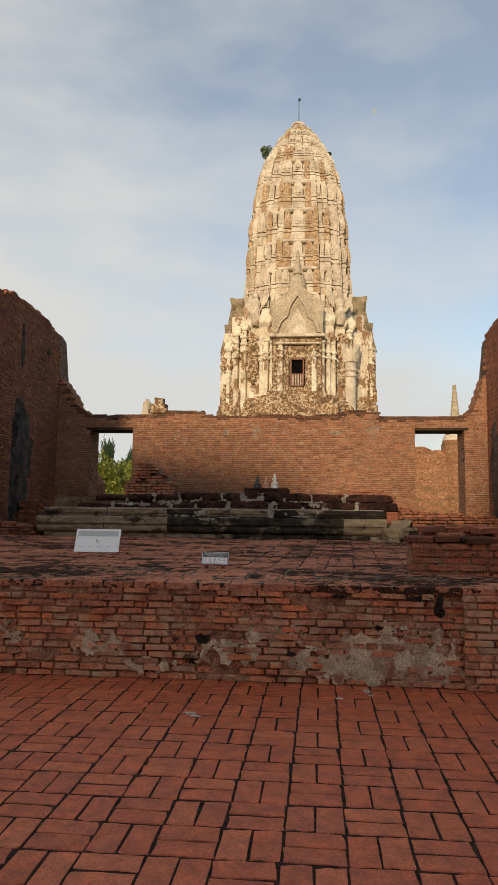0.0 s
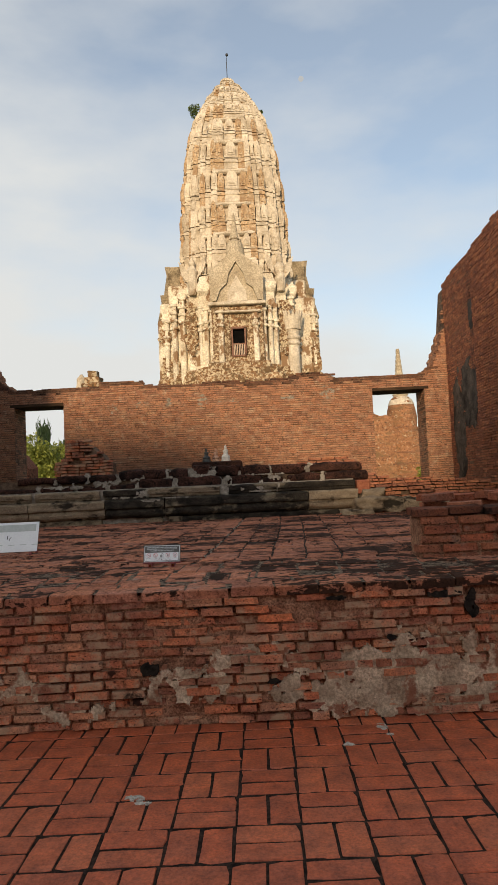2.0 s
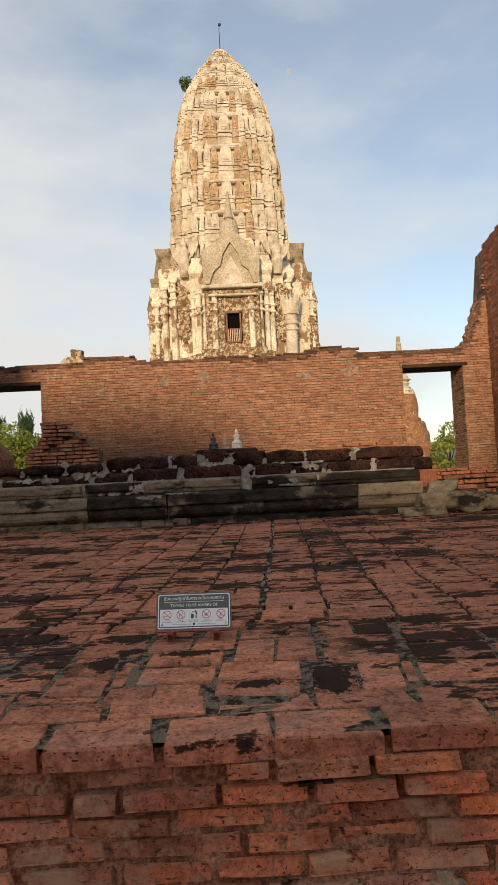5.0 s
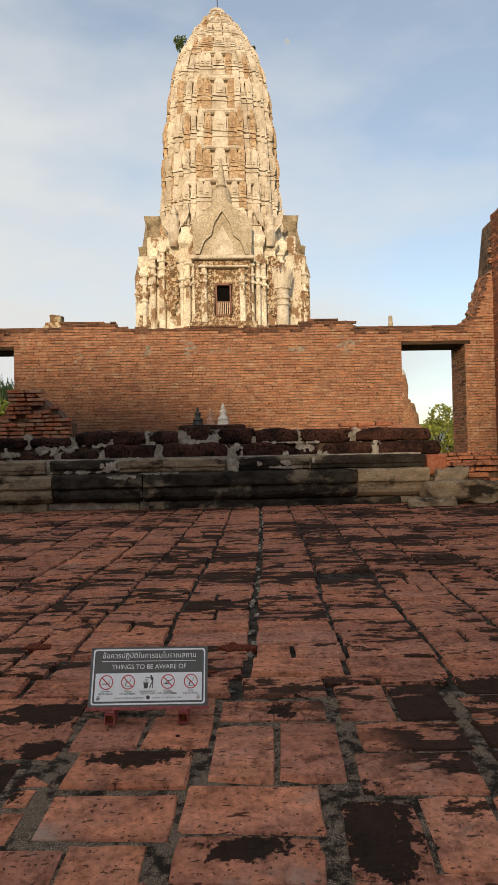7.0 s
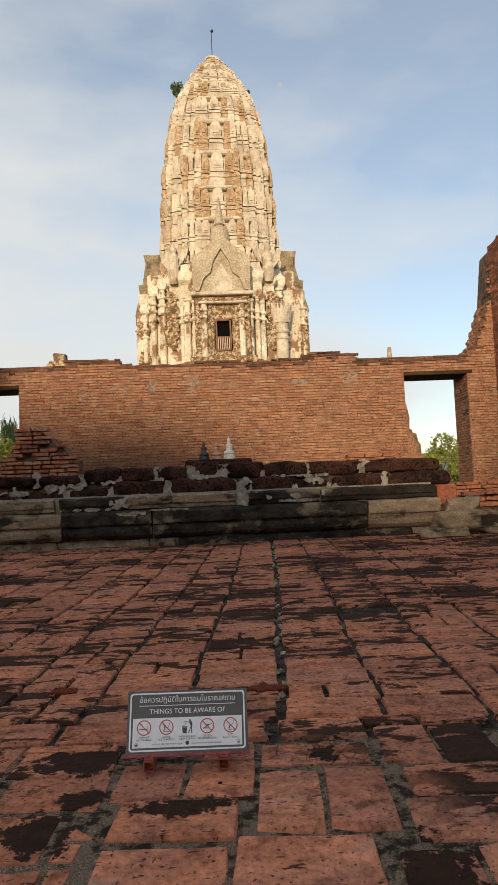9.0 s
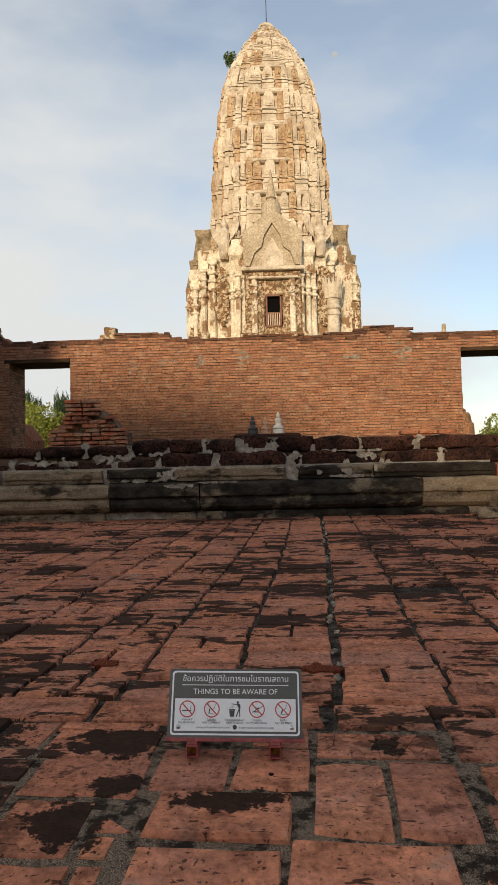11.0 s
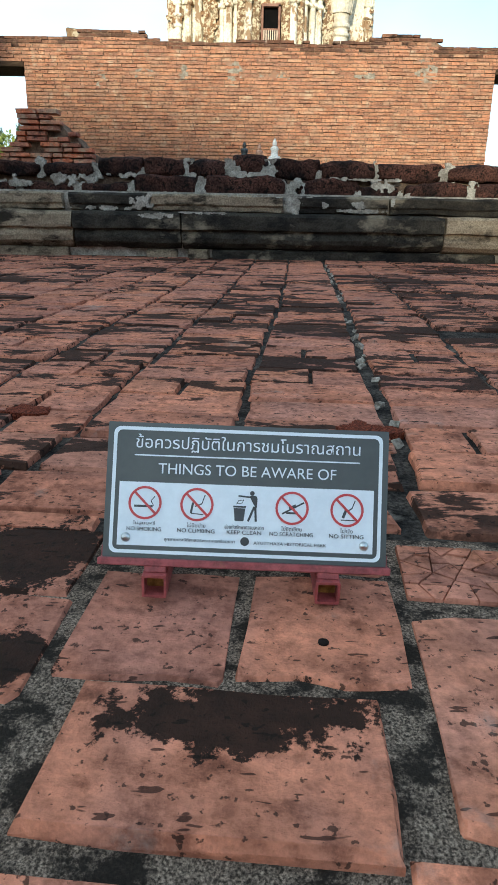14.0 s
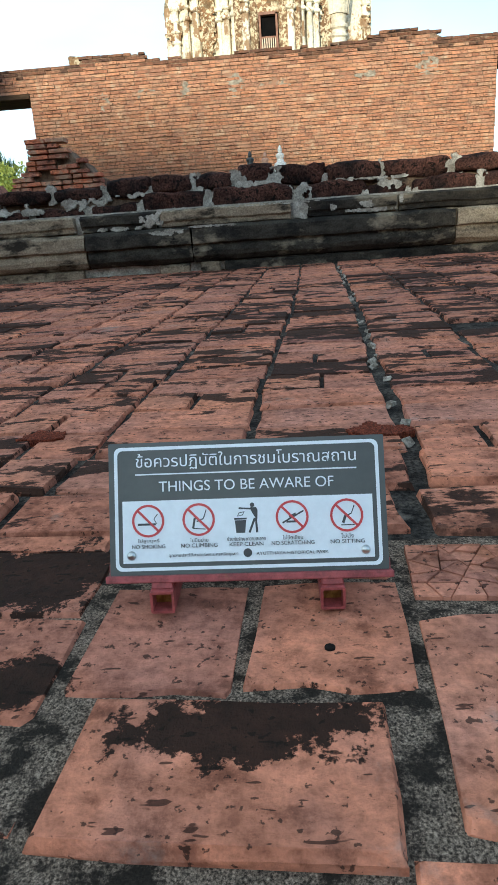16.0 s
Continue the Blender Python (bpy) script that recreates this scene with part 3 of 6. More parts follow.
ob.matrix_basis = Matrix.LocRotScale((CRACKED[0], CRACKED[1], terrace_z(CRACKED[1]) + 0.001), Euler((0.01, 0, -SKEW)), None)
rubble = []
for k in range(48):
    y = random.uniform(5.1, 9.6)
    q = random.uniform(0.007, 0.019)
    rubble.append((crack(y) + rnd(0.018), y, terrace_z(y) - 0.008, q, q * 1.3, q * 0.9, rnd(1), rnd(1), rnd(3)))
joined("crack_rubble", rubble, LIME_CRUMB, terrace, ROUGH)
for cx, cy, rx, ry, seed in ((0.265, 5.17, 0.055, 0.045, 71), (0.10, 4.93, 0.10, 0.02, 72), (-0.42, 5.25, 0.05, 0.03, 73)):
    sheet_patch("brick_crumb", RED_CRUMB, terrace, (cx - rx * 1.5, cy - ry * 1.5, terrace_z(cy) + 0.001), (1, 0, 0), (0, 1, 0), (rx * 3, ry * 3), blob_mask(rx * 1.5, ry * 1.5, rx, ry, 1.2, 25, seed), 0.007, 0.004, 0.004)
for cx, cy, r in ((0.108, 4.318, 0.0045), (0.118, 4.324, 0.003), (0.099, 4.327, 0.002), (0.130, 4.308, 0.002)):
    sheet_patch("lime_splash", SPLASH, terrace, (cx - r * 1.5, cy - r * 1.5, terrace_z(cy) + 0.0005), (1, 0, 0), (0, 1, 0.09), (r * 3, r * 3), blob_mask(r * 1.5, r * 1.5, r, r, 2.0, 300, cx), 0.0008, 0.0010, 0.0002)

# the bolt hole is a solid plug with the shade inside it painted black
HOLE_SHADE = plain_material("hole_shade", (0.010, 0.008, 0.007), (0.03, 0.022, 0.018), 25, 0.95, 0.6)
part("bolt_hole", lathe_into(bmesh.new(), [(0.005, 0.0), (0.0052, 0.010)], 0.116, 4.495, 0.9130, 12), HOLE_SHADE, terrace)

# ---- the brick pier on the terrace ----
pier = empty("brick_pier", "broken square brick pier stump on the terrace edge", "pier")
pier_bricks = []
for c in range(5):
    z = 0.885 + c * 0.070
    x = 2.02 + (c % 2) * -0.13
    while x < 4.6:
        w = 0.29 * random.choice((1, 1, 0.55))
        a = max(x, 2.0)
        if x + w - a > 0.05:
            pier_bricks.append(((a + x + w) / 2, 4.48 + rnd(0.014), z + 0.033, x + w - a - random.uniform(0.015, 0.035), 0.15, 0.056 + rnd(0.006), rnd(0.02), rnd(0.025), rnd(0.03)))
        x += w
for k in range(60):
    x, y = random.uniform(2.35, 4.4), random.uniform(4.62, 5.5)
    layer = int(x < 3.8 and random.random() < 0.55)
    pier_bricks.append((x, y, 1.285 + layer * 0.062 + rnd(0.008), 0.27, 0.14, 0.058, rnd(0.08), rnd(0.08), rnd(0.5)))
PIER_BRICK = brick_material("pier_brick", [(0.40, 0.135, 0.080), (0.50, 0.150, 0.082), (0.32, 0.125, 0.080), (0.44, 0.17, 0.10)], stain_at=(0.60, 0.68), pale_at=(0.60, 0.78), pale=(0.28, 0.24, 0.20))
pieces_of("brick", pier_bricks, PIER_BRICK, pier, lambda p: p[1], FACED)
part("core", roughen(box_bm(2.02, 4.432, 0.86, 4.6, 4.74, 1.235, bevel=0.02), 0.012, 7), FLUSH_MORTAR, pier, "brown mortar")
part("rubble_core", roughen(box_bm(2.5, 4.7, 0.86, 4.6, 5.6, 1.25, bevel=0.05), 0.03, 5), FLUSH_MORTAR, pier)
CAP_BRICK = brick_material("blackened_brick", [(0.07, 0.042, 0.030), (0.15, 0.065, 0.042), (0.04, 0.028, 0.022), (0.24, 0.09, 0.055)], stain_at=(0.50, 0.60), pale_at=(0.62, 0.75), pale=(0.20, 0.16, 0.13))
caps, x = [], 1.98
while x < 4.5:
    w = random.choice((0.29, 0.27, 0.16))
    caps.append((x + w / 2, 4.55 + rnd(0.03), 1.262 + rnd(0.006), w - 0.014, 0.27, 0.055, rnd(0.03), rnd(0.04), rnd(0.05)))
    x += w
pieces_of("cap_brick", caps, CAP_BRICK, pier, lambda p: p[0], WORN)
part("lime_line", roughen(box_bm(2.1, 4.395, 0.875, 4.4, 4.5, 0.902, bevel=0.008), 0.012, 9), PLASTER, pier, "pale lime along the foot")

# ---- the back wall of the hall ----
L0, L1, R0, R1, SILL, HEAD = -5.64, -4.29, 4.235, 5.67, 1.35, 3.945
wall_back = empty("wall_back", "tall sunlit brick hall wall with two window openings", "wall", kind="structure")
back_top = steps([(-8, 8.5), (-6.85, 7.0), (-6.72, 5.65), (-6.5, 5.3), (-6.32, 5.05), (-6.14, 4.68), (-5.92, 4.56), (-5.78, 4.42), (-3.3, 4.46), (-3.19, 4.56), (-2.14, 4.55), (-2.06, 4.42), (2.0, 4.41), (2.08, 4.53), (2.55, 4.56), (3.05, 4.53),
                  (3.22, 4.39), (5.68, 4.38), (6.0, 4.62), (6.2, 5.1), (6.36, 5.7), (6.43, 6.8), (8, 8.3)])
for x0, x1, z0, z1 in ((LEFT_X - 0.3, L0, -0.1, None), (L0, L1, -0.1, SILL), (L1, R0, -0.1, None), (R0, R1, -0.1, SILL), (R1, RIGHT_X + 0.3, -0.1, None), (L0, L1, HEAD + 0.09, None), (R0, R1, HEAD + 0.09, None)):
    xs = np.linspace(x0, x1, max(2, int((x1 - x0) / 0.12)))
    tops = [(float(x), (z1 if z1 else back_top(x) - 0.03 + rnd(0.015))) for x in xs]
    part("core", prism_into(bmesh.new(), [(x0, z0), (x1, z0)] + tops[::-1], BACK_Y + 0.014, BACK_Y + 0.88), HALL_MORTAR, wall_back)
holes = ((L0, L1, SILL, HEAD + 0.07), (R0, R1, SILL, HEAD + 0.07))
hall = brick_wall_face(LEFT_X - 0.3, RIGHT_X + 0.3, back_top, 0.9, BACK_Y, holes, course=0.060, tip=0.007, gap=0.009)
for x, s in ((L0, -1), (R0, -1), (L1, 1), (R1, 1)):
    hall += [(x + s * 0.045 + rnd(0.008), u, z, 0.10, sx, sz, 0, 0, 0) for u, d, z, sx, sy, sz, *_ in brick_wall_face(BACK_Y + 0.01, BACK_Y + 0.88, lambda v: HEAD + 0.03, SILL, 0, course=0.060)]
for side, place in ((-1, [v for v in np.linspace(LEFT_X, -5.7, 60)]), (1, [v for v in np.linspace(RIGHT_X, 5.6, 60)])):
    z = 4.36
    while z < 6.9:
        on = [v for v in place if back_top(v) > z]
        x = float(on[-1]) if on else None
        if x is not None:
            for k in range(4):
                hall.append((x + side * 0.10 + rnd(0.03), BACK_Y + 0.11 + 0.22 * k, z + 0.02, 0.26, 0.21, 0.052, rnd(0.05), rnd(0.05), rnd(0.1)))
        z += 0.06
DARK_HALL = brick_material("weathered_top_brick", [(0.16, 0.085, 0.058), (0.21, 0.10, 0.065), (0.11, 0.062, 0.045), (0.25, 0.13, 0.085)], stain_at=(0.54, 0.64), stain_scale=0.9, pale_at=(0.60, 0.74), pale=(0.30, 0.24, 0.18), grain=25)
worn_top = [p for p in hall if p[2] > back_top(p[0]) - 0.10 - 0.16 * abs(noise.noise(Vector((p[0] * 1.7, 0, 4)))) and p[1] < BACK_Y + 0.2]
hall = [p for p in hall if p not in worn_top]
joined("top_course", worn_top, DARK_HALL, wall_back)
pieces_of("brick", hall, HALL_BRICK, wall_back, lambda p: math.hypot(p[0] - 0.2, p[2] - 2.6), ROUGH)
GREY_LIME = plain_material("grey_lime", (0.17, 0.14, 0.11), (0.32, 0.275, 0.22), 8, 0.95, 0.8, (0.26, 0.14, 0.09), (0.50, 0.58), 7.0, grain=50)
for cx, cz, rx, rz, seed in ((-0.48, 3.92, 0.13, 0.17, 41), (-2.9, 3.82, 0.10, 0.16, 42), (3.02, 3.95, 0.16, 0.20, 43), (0.27, 3.85, 0.22, 0.06, 44), (-2.1, 3.86, 0.14, 0.07, 45), (-1.4, 3.9, 0.08, 0.12, 46), (1.9, 3.9, 0.18, 0.06, 47)):
    sheet_patch("lime_remnant", GREY_LIME, wall_back, (cx - rx * 1.5, BACK_Y + 0.004, cz - rz * 1.5), (1, 0, 0), (0, 0, 1), (rx * 3, rz * 3), blob_mask(rx * 1.5, rz * 1.5, rx, rz, 2.4, 9, seed), 0.015, 0.008, 0.008)
TIMBER = plain_material("dark_timber", (0.035, 0.022, 0.015), (0.08, 0.05, 0.03), 3, 0.8, 0.4, stretch=(1, 8, 8))
for x0, x1 in ((L0 - 0.12, L1 + 0.0), (R0 - 0.0, R1 + 0.12)):
    part("lintel", box_bm(x0, BACK_Y - 0.01, HEAD, x1, BACK_Y + 0.86, HEAD + 0.085, bevel=0.008), TIMBER, wall_back, "dark timber lintel over the opening")

# ---- the side walls ----
STUCCO_DARK = plain_material("old_grey_plaster", (0.055, 0.048, 0.043), (0.12, 0.10, 0.085), 2.5, 0.9, 0.4, (0.02, 0.018, 0.016), (0.5, 0.62), 1.2)
right_top = steps([(4, 6.2), (8, 7.0), (12, 7.15), (13.3, 7.07), (14.6, 6.98), (16.6, 6.93), (17.1, 6.86), (17.3, 6.6)])
left_top = steps([(4, 6.6), (8, 7.1), (12.8, 6.95), (13.6, 7.15), (14.6, 7.2), (16.3, 7.15), (16.85, 6.9), (17.05, 6.35), (17.4, 5.7)])
for name, x, facing, top, label in (("wall_right", RIGHT_X, -1, right_top, "tall ruined brick side wall with grey plaster remains"),
                                    ("wall_left", LEFT_X, 1, left_top, "tall ruined brick side wall with blackened plaster")):
    wall = empty(name, label, "wall", kind="structure")
    ys = [6.0 + 0.15 * i for i in range(79)]
    outline = [(6.0, -0.1), (ys[-1], -0.1)] + [(y, top(y) - 0.03 + rnd(0.02)) for y in ys[::-1]]
    bm = bmesh.new()
    a, b = x - facing * 0.012, x - facing * 0.95
    va, vb = [bm.verts.new((a, y, z)) for y, z in outline], [bm.verts.new((b, y, z)) for y, z in outline]
    bm.faces.new(va), bm.faces.new(vb[::-1])
    for i in range(len(va)):
        k = (i + 1) % len(va)
        bm.faces.new((va[k], va[i], vb[i], vb[k]))
    part("core", bm, OLD_MORTAR, wall)
    bricks = onto_side(brick_wall_face(8.0, BACK_Y + (0.0 if facing > 0 else 0.0), top, 0.9, 0.0, course=0.060), x, facing)
    edge = 13.9 if facing > 0 else 14.75
    bricks += onto_side(brick_wall_face(8.0, edge, lambda v: top(v) - 0.05, 0.9, -0.10, course=0.060), x, facing)
    joined("brickwork", bricks, SIDE_BRICK, wall)
    if facing < 0:
        for yc, zc, sy, sz, seed in ((15.55, 3.55, 0.62, 0.85, 1), (16.45, 2.7, 0.45, 1.5, 2), (15.1, 5.45, 0.17, 0.42, 3), (14.6, 6.1, 0.1, 0.15, 9)):
            sheet_patch("plaster", STUCCO_DARK, wall, (x, yc + sy * 1.4, zc - sz * 1.4), (0, -1, 0), (0, 0, 1), (sy * 2.8, sz * 2.8), blob_mask(sy * 1.4, sz * 1.4, sy, sz, 0.5, 3, seed), 0.05)
    else:
        for yc, zc, sy, sz, seed in ((14.5, 2.9, 0.85, 1.5, 4), (14.1, 1.6, 0.4, 0.8, 5), (14.55, 5.9, 0.12, 0.62, 6), (16.3, 6.2, 0.1, 0.2, 7)):
            sheet_patch("plaster", STUCCO_DARK, wall, (x, yc - sy * 1.4, zc - sz * 1.4), (0, 1, 0), (0, 0, 1), (sy * 2.8, sz * 2.8), blob_mask(sy * 1.4, sz * 1.4, sy, sz, 0.5, 3, seed), 0.05)

# ---- unseen wall added behind the walker, its notched top shapes the sunlight on the hall ----
sun_blocker_wall = empty("sun_blocker_wall", "unseen added wall that blocks part of the low sun", "wall", kind="structure")
bm = prism_into(bmesh.new(), [(-24, -0.1), (18, -0.1), (18, 12.0), (7, 12.6), (0.2, 12.4), (-0.8, 10.6), (-1.2, 8.1), (-3.4, 7.8), (-4.4, 8.4), (-5.4, 9.3), (-6.6, 10.4), (-8.4, 11.2), (-12, 11.4), (-24, 11.6)], -20.9, -20.0)
part("core", bm, SIDE_BRICK, sun_blocker_wall)

# ---- stone plinth with laterite courses ----
PALE_STONE = plain_material("pale_sandstone", (0.21, 0.155, 0.105), (0.33, 0.255, 0.175), 5, 0.9, 0.9, (0.022, 0.018, 0.014), (0.53, 0.62), 1.9, (1, 1, 2.2), dist=0.02)
DARK_STONE = plain_material("blackened_sandstone", (0.020, 0.017, 0.015), (0.06, 0.05, 0.038), 6, 0.85, 0.9, (0.27, 0.215, 0.15), (0.53, 0.63), 1.7, (1, 1, 1.8), dist=0.02)
LATERITE = plain_material("dark_laterite", (0.016, 0.011, 0.010), (0.095, 0.042, 0.030), 3.2, 0.95, 1.0, (0.010, 0.009, 0.008), (0.55, 0.58), 26, grain=60, dist=0.04, grit=0.7)
LIME = plain_material("pale_lime_mortar", (0.20, 0.17, 0.14), (0.42, 0.37, 0.31), 9, 0.95, 0.8, (0.03, 0.025, 0.02), (0.60, 0.70), 4.0)
plinth = empty("stone_plinth", "moulded grey sandstone plinth stained black", "plinth")


def moulded(x0, x1, profile, depth, mat, seed):
    """A stone block from x0 to x1 with a moulded front profile of (forward, height) points."""
    bm = bmesh.new()
    cuts = max(3, int((x1 - x0) / 0.09))
    rings = []
    for i in range(cuts + 1):
        x = x0 + (x1 - x0) * i / cuts
        pull = 0.012 if i in (0, cuts) else 0.0
        ring = [bm.verts.new((x, PLINTH_Y - f + pull, z - (pull if k == len(profile) - 1 else 0))) for k, (f, z) in enumerate(profile)]
        ring += [bm.verts.new((x, PLINTH_Y + depth, profile[-1][1])), bm.verts.new((x, PLINTH_Y + depth, profile[0][1]))]
        rings.append(ring)
    for a, b in zip(rings, rings[1:]):
        for k in range(len(a)):
            m = (k + 1) % len(a)
            bm.faces.new((a[k], a[m], b[m], b[k]))
    bm.faces.new(rings[0][::-1])
    bm.faces.new(rings[-1])
    roughen(bm, 0.012, 5, seed)
    roughen(bm, 0.006, 17, seed + 3)
    return part("block", bm, mat, plinth)


LOWER = [(-0.03, 1.075), (0.03, 1.09), (0.075, 1.13), (0.085, 1.17), (0.07, 1.215), (0.06, 1.225), (0.06, 1.235), (0.105, 1.245), (0.11, 1.27), (0.105, 1.36), (0.08, 1.385), (0.02, 1.395)]
UPPER = [(-0.02, 1.395), (0.02, 1.405), (0.025, 1.44), (0.045, 1.455), (0.05, 1.525), (0.03, 1.54), (-0.05, 1.545)]
lows = ((-4.2, -2.88, PALE_STONE), (-2.87, -1.63, PALE_STONE), (-1.62, -0.66, DARK_STONE), (-0.645, 1.69, DARK_STONE), (1.705, 2.50, PALE_STONE))
for i, (x0, x1, mat) in enumerate(lows):
    moulded(x0, x1, LOWER, 0.45, mat, i * 2.3)
ups = ((-4.08, -2.85, PALE_STONE), (-2.78, -1.72, PALE_STONE), (-1.66, -0.96, DARK_STONE), (-0.93, 0.25, PALE_STONE), (0.36, 1.18, DARK_STONE), (1.20, 2.47, DARK_STONE))
for i, (x0, x1, mat) in enumerate(ups):
    moulded(x0, x1, UPPER, 0.40, mat, 20 + i * 1.7)
for x0, x1 in ((-3.9, -1.7), (-0.98, -0.70), (-0.60, -0.42), (-0.38, 2.2)):
    part("footing", roughen(box_bm(x0, PLINTH_Y - 0.02, 0.94, x1, PLINTH_Y + 0.3, 1.075, bevel=0.012), 0.01, 8), PALE_STONE if x1 < 0 else DARK_STONE, plinth)
part("lime_bed", box_bm(-4.0, PLINTH_Y + 0.05, 1.0, 2.45, PLINTH_Y + 0.5, 1.56), LIME, plinth, "pale lime mortar")

laterite = empty("laterite_courses", "two rough courses of dark laterite blocks on the plinth", "masonry")


def boulder(name, x0, y0, z0, x1, y1, z1, mat, parent, rough, seed, cuts=4):
    bm = bmesh.new()
    bmesh.ops.create_cube(bm, size=1.0)
    bmesh.ops.subdivide_edges(bm, edges=bm.edges[:], cuts=cuts, use_grid_fill=True)
    for v in bm.verts:
        d = v.co.copy()
        p = Vector([c * (1 - 0.10 * (abs(d[(i + 1) % 3]) * 2) ** 4 - 0.07 * (abs(d[(i + 2) % 3]) * 2) ** 4) for i, c in enumerate(d)])
        v.co = Vector((x0 + (p.x + 0.5) * (x1 - x0), y0 + (p.y + 0.5) * (y1 - y0), z0 + (p.z + 0.5) * (z1 - z0)))
    roughen(bm, rough, 4, seed)
    roughen(bm, rough * 0.5, 14, seed + 5)
    return part(name, bm, mat, parent, smooth=True)


UPPER_ROW = [(-3.2, -2.55), (-2.5, -2.0), (-1.97, -1.49), (-1.46, -1.04), (-1.03, -0.66), (-0.62, -0.25), (-0.20, 0.10), (0.16, 0.59), (0.60, 1.08), (1.10, 1.74), (1.77, 2.66)]
LOWER_ROW = [(-3.5, -2.8), (-2.75, -2.2), (-2.16, -1.63), (-1.59, -1.17), (-1.11, -0.54), (-0.46, 0.285), (0.395, 0.945), (0.97, 1.30), (1.40, 1.95), (2.0, 2.72)]
for row, (spans, z0, z1, y) in enumerate(((LOWER_ROW, 1.535, 1.700, 10.32), (UPPER_ROW, 1.695, 1.865, 10.42))):
    for x0, x1 in spans:
        low = 0.06 if x0 < -1.5 else {0.97: 0.05, 1.77: 0.04}.get(x0, 0.0)
        lift = 0.035 if x0 == -0.20 else 0.0
        boulder("laterite_block", x0 - 0.015, y + rnd(0.03), z0 + lift, x1 + 0.015, y + 0.42, z1 + lift * 0.6 + rnd(0.018) - low, LATERITE, laterite, 0.030, x0 * 3 + row, 9)
    for (a, b), (c, d) in zip(spans, spans[1:]):
        w = (c - b) / 2 + random.uniform(0.025, 0.06)
        tall = random.choice((0.5, 0.8, 1.0, 1.0)) * (z1 - z0)
        sheet_patch("lime_joint", LIME, laterite, ((b + c) / 2 - w * 1.5, y + 0.035, z0 - 0.02), (1, 0, 0), (0, 0, 1), (w * 3, tall + 0.03), blob_mask(w * 1.5, tall * 0.4, w, tall * 0.75, 1.6, 16, b * 7), 0.008, 0.012, 0.02)
for cx, cz, rx, rz, y in ((-1.14, 1.70, 0.16, 0.025, 10.35), (-0.05, 1.725, 0.22, 0.035, 10.37), (1.14, 1.70, 0.30, 0.014, 10.37), (-1.7, 1.66, 0.2, 0.04, 10.34), (-0.9, 1.545, 0.3, 0.02, 10.30), (0.1, 1.545, 0.5, 0.016, 10.30), (0.75, 1.70, 0.12, 0.018, 10.36), (-2.4, 1.62, 0.3, 0.03, 10.32), (1.15, 1.63, 0.1, 0.04, 10.34)):
    sheet_patch("lime_bed", LIME, laterite, (cx - rx * 1.5, y, cz - rz * 1.6), (1, 0, 0), (0, 0, 1), (rx * 3, rz * 3.2), blob_mask(rx * 1.5, rz * 1.6, rx, rz, 1.8, 14, cx), 0.008, 0.014, 0.02)
for cx, cz, rx, rz, y, seed in ((-1.01, 1.465, 0.085, 0.07, -0.045, 61), (-1.35, 1.415, 0.25, 0.02, -0.03, 62), (0.33, 1.46, 0.075, 0.075, -0.045, 63), (0.62, 1.47, 0.025, 0.03, -0.05, 64), (0.98, 1.425, 0.2, 0.02, -0.045, 65), (0.93, 1.475, 0.07, 0.03, -0.05, 66), (-0.85, 1.355, 0.14, 0.025, -0.108, 67), (-0.45, 1.385, 0.2, 0.012, -0.10, 68), (1.22, 1.50, 0.02, 0.035, -0.05, 69), (0.15, 1.53, 0.4, 0.010, -0.045, 70)):
    sheet_patch("lime_patch", LIME, plinth, (cx - rx * 1.5, PLINTH_Y + y + 0.006, cz - rz * 1.5), (1, 0, 0), (0, 0, 1), (rx * 3, rz * 3), blob_mask(rx * 1.5, rz * 1.5, rx, rz, 1.7, 16, seed), 0.007, 0.008, 0.008)
part("backing", roughen(box_bm(-3.0, 10.52, 1.55, 2.4, 10.8, 1.78), 0.03, 6), LATERITE, laterite)
part("fill", box_bm(-4.0, 10.5, 0.9, 2.6, 14.8, 1.76), OLD_MORTAR, laterite, "earth fill behind the blocks")

slabs = empty("fallen_slabs", "tumbled grey sandstone slabs at the plinth end", "rubble")
for i, (x0, y0, z0, x1, y1, z1) in enumerate(((2.42, 9.85, 1.0, 3.25, 10.2, 1.24), (2.95, 9.9, 1.0, 4.05, 10.25, 1.19), (2.55, 10.0, 1.18, 2.95, 10.3, 1.36), (2.2, 9.75, 0.98, 2.7, 9.95, 1.06))):
    boulder("slab", x0, y0, z0, x1, y1, z1, PALE_STONE, slabs, 0.075, i * 4 + 1, 8)
RED_BLOCK = plain_material("red_brick_block", (0.30, 0.10, 0.06), (0.38, 0.14, 0.08), 6, 0.9, 0.4, (0.05, 0.03, 0.025), (0.6, 0.7))
tagged(part("brick_block", roughen(box_bm(2.50, 10.12, 1.30, 2.72, 10.4, 1.53, bevel=0.02), 0.008, 9), RED_BLOCK), "single bright red brick block beside the plinth", "brick")


